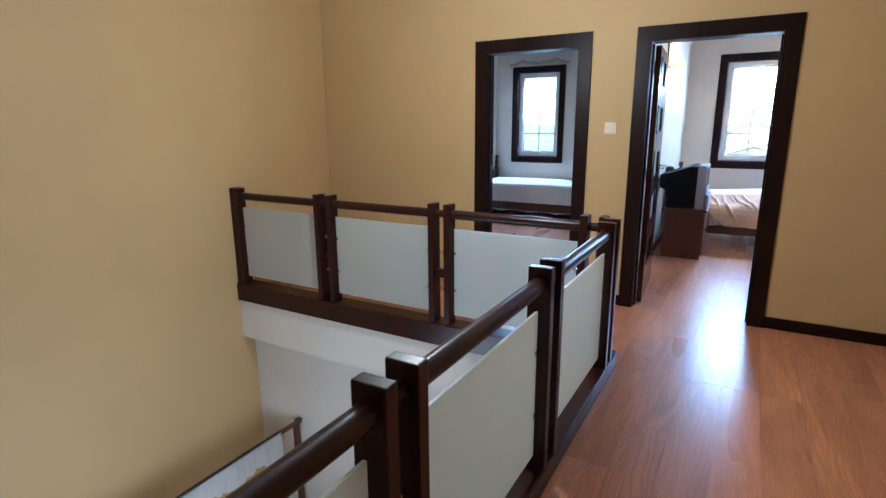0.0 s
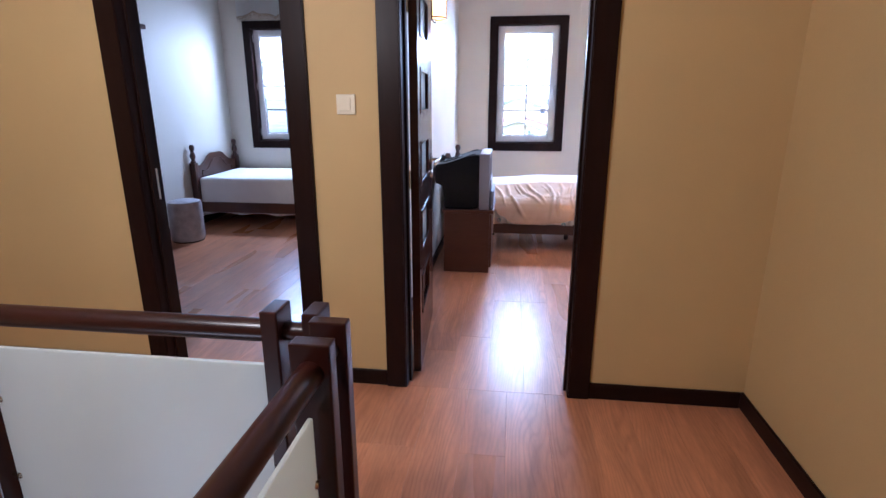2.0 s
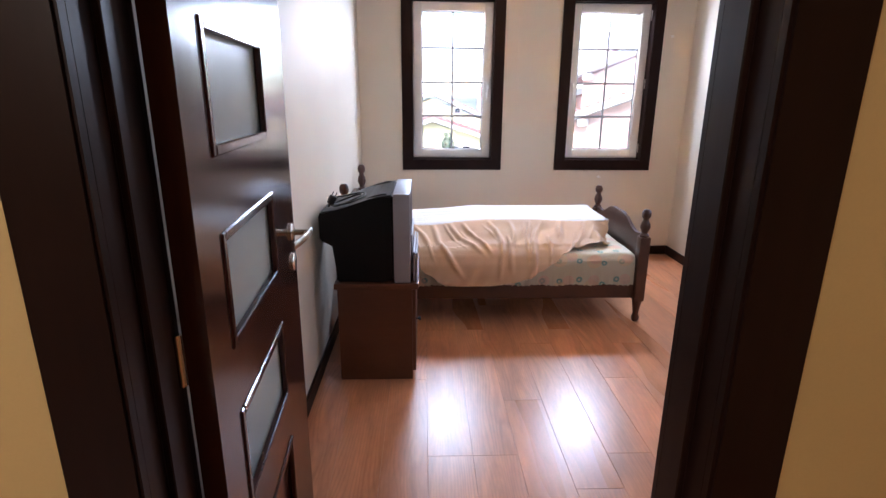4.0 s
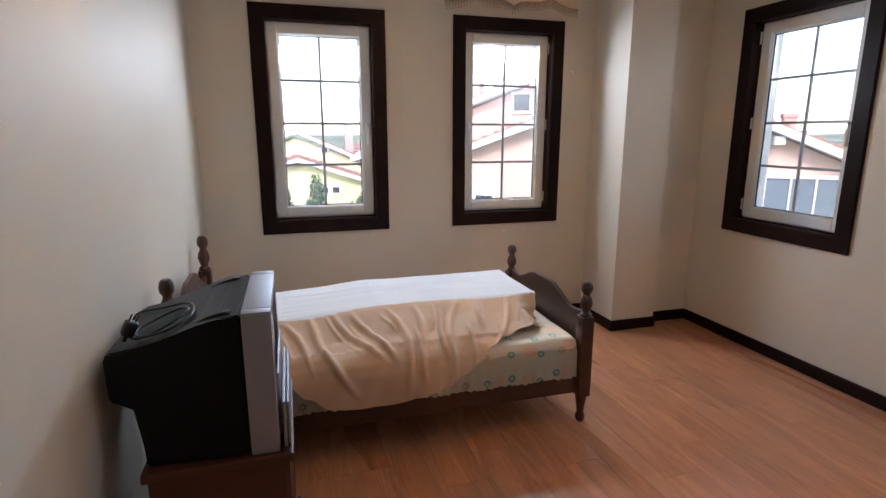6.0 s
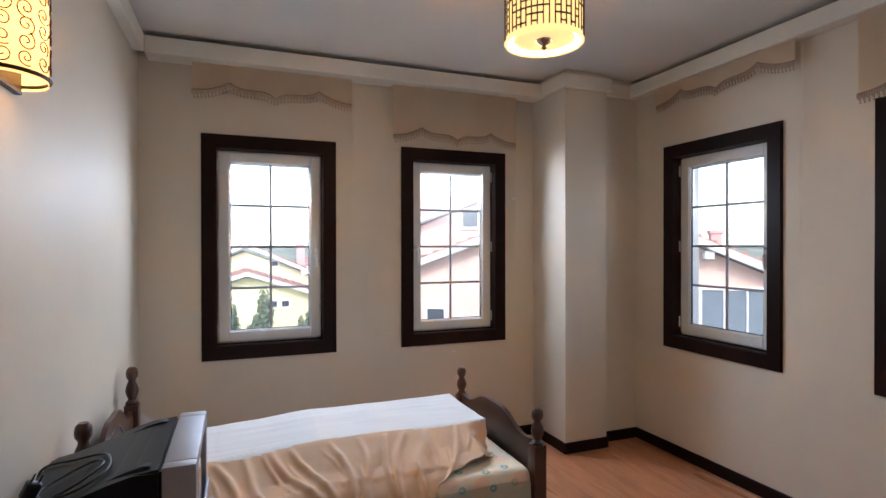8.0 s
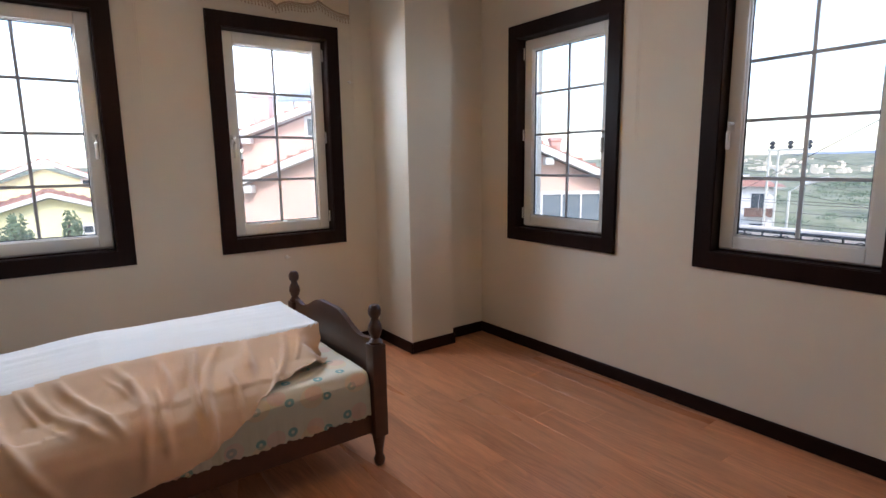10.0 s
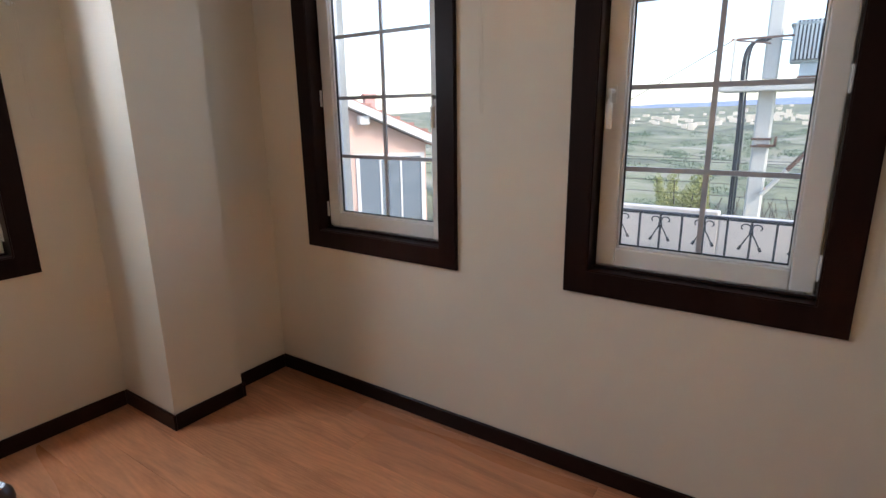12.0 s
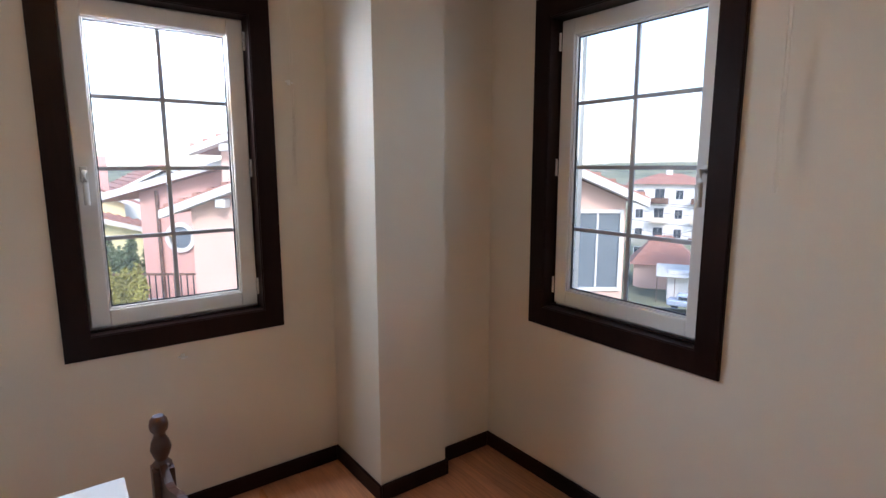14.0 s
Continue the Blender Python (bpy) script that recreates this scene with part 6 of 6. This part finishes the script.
# dark plate added on the tank for the shade between the fins
part("fin_gap_shade", box(-0.27, -0.25, -0.03, 0.40, 0.30, 0.93), DARKPANE, tr)
part("radiator", box(-0.42, -0.05, -0.42, -0.10, 0.32, 0.86, 0.02, 1), STEELGREEN, tr)
part("lid", box(-0.29, 0.29, -0.38, 0.48, 0.86, 0.90, 0.012, 1), STEELGREEN, tr)
part("skid", box(-0.2, 0.2, -0.3, 0.3, 0.0, 0.04, 0.005, 1), RUST, tr)
for xb, yb in ((-0.1, -0.12), (0.05, -0.20), (0.15, -0.08)):
    part("insulator", turned([(0.03, 0.90), (0.062, 0.93), (0.03, 0.96), (0.062, 0.99), (0.03, 1.02), (0.06, 1.05), (0.028, 1.08), (0.058, 1.11), (0.026, 1.14), (0.055, 1.17), (0.024, 1.20), (0.05, 1.23), (0.012, 1.30)], 12, (xb, yb, 0)), RUST, tr, smooth=40)
for yb in (0.08, 0.20, 0.32):
    part("bushing", turned([(0.025, 0.90), (0.035, 0.92), (0.02, 0.945), (0.012, 0.97)], 10, (0.0, yb, 0)), RUST, tr, smooth=40)
# a second, slender pole and a street lamp further out
p2x, p2y = polar(69.6, 30)
p2 = thing("utility_pole", "lattice utility pole with three insulators", "pole", (p2x, p2y, 0))
zt = at_el(30, 0.4)
part("leg", tube([(0, -0.35, GROUND_Z - 16), (0, -0.2, zt)], 0.06, 6), CONCRETE, p2)
part("leg", tube([(0, 0.35, GROUND_Z - 16), (0, 0.2, zt)], 0.06, 6), CONCRETE, p2)
for i in range(7):
    part("rung", tube([(0, -0.32 + 0.01 * i, -3.0 + i * 0.62), (0, 0.32 - 0.01 * i, -2.7 + i * 0.62)], 0.035, 5), CONCRETE, p2)
part("crossarm", box(-0.06, 0.06, -1.6, 0.3, zt, zt + 0.1), CONCRETE, p2)
for yb in (-1.5, -0.7, 0.1):
    part("insulator", turned([(0.05, zt + 0.1), (0.14, zt + 0.2), (0.06, zt + 0.3), (0.16, zt + 0.36), (0.05, zt + 0.5)], 10, (0, yb, 0)), IRONBLACK, p2)
slx, sly = polar(71.3, 26)
sl = thing("street_lamp", "street lamp with a white curved head", "street lamp", (slx, sly, 0))
part("pole", tube([(0, 0, GROUND_Z - 16), (0, 0, at_el(26, -3.4)), (0.1, -0.5, at_el(26, -2.7))], 0.05, 8), CONCRETE, sl)
part("head", tube([(0.1, -0.45, at_el(26, -2.75)), (0.15, -0.9, at_el(26, -2.35)), (0.2, -1.35, at_el(26, -2.2))], 0.11, 10), EAVE, sl, smooth=50)


def wire(a, b, sag, name_label="thin black overhead wire"):
    t = thing("overhead_wire", name_label, "wire", a, group="overhead wires")
    A, B = Vector(a), Vector(b)
    part("strand", tube([(B - A) * f + Vector((0, 0, -sag * 4 * f * (1 - f))) for f in (i / 16 for i in range(17))], 0.011, 5), IRONBLACK, t)


wire((12.7, 2.7, 2.7), (34, 22, -3.5), 0.3)
wire((12.9, 2.1, 2.7), (40, -30, 3.0), 0.8)
wire((p2x, p2y, zt), (60, -10, -1.5), 1.0)
wire((p2x, p2y + 0.1, zt - 1.2), (60, -14, -3.5), 1.2)
wire((p2x, p2y + 0.1, zt - 1.8), (60, -16, -5.0), 1.2)

for dx, z0 in ((0.0, -0.42), (0.6, -0.58), (1.2, -1.02), (0.3, -1.42), (1.5, -2.1)):
    wire((25 + dx, 26, z0 + 0.5), (27 + dx, -26, z0 + 0.4), 0.55, "thin pale overhead wire")

# far town on the hills, one uncountable scatter
town = bmesh.new()
rt = random.Random(8)
for k in range(200):
    az, d = rt.uniform(64, 106), (rt.uniform(560, 820) if k < 150 else rt.uniform(820, 1250))
    x, y = polar(az, d)
    z = ground_height(x, y)
    w, h = rt.uniform(3, 9), rt.uniform(2, 4.5)
    add_box(town, x - w / 2, x + w / 2, y - w / 2, y + w / 2, z - 3, z + h)
tagged(new("far_town", mesh_of("far_town", town, STUCCO_CREAM)), "scattered white houses on the far hills", "town", "", "stuff")


# bushes and trees
def leaf_clump(bm, centre, radius, n, rnd_, size):
    for _ in range(n):
        while True:
            p = Vector((rnd_.uniform(-1, 1), rnd_.uniform(-1, 1), rnd_.uniform(-1, 1)))
            if 0.3 < p.length < 1:
                break
        c = Vector(centre) + Vector((p.x * radius[0], p.y * radius[1], p.z * radius[2]))
        a = Vector((rnd_.gauss(0, 1), rnd_.gauss(0, 1), rnd_.gauss(0, 1))).normalized()
        b = a.orthogonal().normalized()
        s = size * rnd_.uniform(0.6, 1.3)
        bm.faces.new([bm.verts.new(c + a * s), bm.verts.new(c + b * s * 0.4), bm.verts.new(c - a * s), bm.verts.new(c - b * s * 0.4)])


def tree(at, height, spread, label, seed, leaf, shoots=9, size=0.10):
    """Upright shoots, each a tapered limb with its own clump of leaves."""
    r = random.Random(seed)
    t = thing("tree", label, "tree", at)
    limbs, crown = [], bmesh.new()
    limbs.append(turned([(0.12, -0.5), (0.09, height * 0.3), (0.05, height * 0.55)], 8))
    for _ in range(shoots):
        dx, dy = r.uniform(-spread, spread), r.uniform(-spread, spread)
        h = height * r.uniform(0.65, 1.0)
        base = Vector((0, 0, height * r.uniform(0.15, 0.4)))
        tip = Vector((dx, dy, h))
        limbs.append(tube([base, base.lerp(tip, 0.5) + Vector((dx * 0.2, dy * 0.2, 0)), tip], 0.03, 5))
        for f in (0.35, 0.55, 0.75, 0.95):
            c = base.lerp(tip, f)
            leaf_clump(crown, c, (0.30 * spread * (1.2 - 0.7 * f), 0.30 * spread * (1.2 - 0.7 * f), height * 0.13), 150, r, size * 0.7)
    part("trunk", join(*limbs), BARK, t)
    part("crown", crown, leaf, t)
    return t


tree((0.35, 15.0, GROUND_Z), 3.75, 0.75, "dark green conifer with upright pointed shoots", 1, LEAF, 12, 0.09)
tree((-0.6, 15.5, GROUND_Z), 3.3, 0.8, "dark green conifer with upright pointed shoots", 2, LEAF, 10, 0.09)
tree((2.5, 16.5, GROUND_Z), 2.9, 0.7, "light green bushy tree beside the yellow house", 3, LEAF_Y, 10, 0.09)
tree((2.9, 18.2, GROUND_Z), 3.0, 0.8, "dark green garden tree beside the houses", 5, LEAF, 12, 0.10)
tx, ty = polar(80.9, 30)
tree((tx, ty, ground_height(tx, ty)), at_el(30, -6.0) - ground_height(tx, ty), 1.5, "yellow-green leafing bush on the slope", 4, LEAF_Y, 26, 0.12)
tx, ty = polar(92.8, 30)
tree((tx, ty, ground_height(tx, ty)), at_el(30, -9.4) - ground_height(tx, ty), 1.2, "yellow-green leafing bush on the slope", 6, LEAF_Y, 14, 0.12)
bush = bmesh.new()
rb = random.Random(21)
for _ in range(260):
    az, d = rb.uniform(68, 108), rb.uniform(70, 420)
    x, y = polar(az, d)
    s = rb.uniform(0.7, 1.7) * (0.7 + d / 160)
    leaf_clump(bush, (x, y, ground_height(x, y) + s * 0.3), (s * 1.3, s * 1.3, s * 0.5), 70, rb, 0.16 * s)
tagged(new("scrub", mesh_of("scrub", bush, LEAF)), "dark scrub and bushes over the valley slope", "bushes", "", "stuff")
twig = bmesh.new()
for _ in range(160):
    az, d = rb.uniform(83, 100), rb.uniform(22, 32)
    x, y = polar(az, d)
    z = ground_height(x, y)
    h = at_el(d, rb.uniform(-11, -7.6)) - z
    b = tube([(x, y, z), (x + rb.uniform(-.3, .3), y + rb.uniform(-.3, .3), z + h * 0.6), (x + rb.uniform(-.6, .6), y + rb.uniform(-.6, .6), z + h)], 0.013, 4, False)
    me = bpy.data.meshes.new("tmp")
    b.to_mesh(me)
    b.free()
    twig.from_mesh(me)
    bpy.data.meshes.remove(me)
tagged(new("bare_twigs", mesh_of("bare_twigs", twig, BARK)), "bare brown twigs of winter shrubs", "shrubs", "", "stuff")

# ---- floor planks ----
PW, PL = 0.192, 1.26
rp_ = random.Random(17)
shared = {}


def plank_mesh(w, l):
    key = (round(w, 3), round(l, 3))
    if key not in shared:
        bm = bmesh.new()
        c, g = 0.0008, 0.0002
        x, y = w / 2 - g, l / 2 - g
        bot = [bm.verts.new(p) for p in ((-x, -y, -0.0115), (x, -y, -0.0115), (x, y, -0.0115), (-x, y, -0.0115))]
        mid = [bm.verts.new(p) for p in ((-x, -y, -c), (x, -y, -c), (x, y, -c), (-x, y, -c))]
        top = [bm.verts.new(p) for p in ((-x + c, -y + c, 0), (x - c, -y + c, 0), (x - c, y - c, 0), (-x + c, y - c, 0))]
        for a, b in ((bot, mid), (mid, top)):
            for i in range(4):
                bm.faces.new((a[i], a[(i + 1) % 4], b[(i + 1) % 4], b[i]))
        bm.faces.new(top)
        shared[key] = mesh_of("plank", bm, PLANK)
    return shared[key]


def lay(x0, x1, y0, y1):
    x = x0
    while x < x1 - 0.01:
        w = min(PW, x1 - x)
        y = y0 - rp_.choice((0.0, 0.42, 0.84, 0.21, 0.63))
        while y < y1 - 0.01:
            a, b = max(y, y0), min(y + PL, y1)
            if b - a > 0.02:
                ob = new("plank", plank_mesh(w, b - a))
                ob.parent = floor
                ob.location = (x + w / 2, (a + b) / 2, 0)
            y += PL
        x += PW


lay(-0.0955, HALL_E, HALL_S, 0.0)
lay(WEST + 0.0, -0.0955, -1.1245, 0.0)
lay(ROOM_W, ROOM_E, 0.0, NORTH)
lay(WEST + 0.012, ROOM_W - 0.12, 0.0, NORTH)
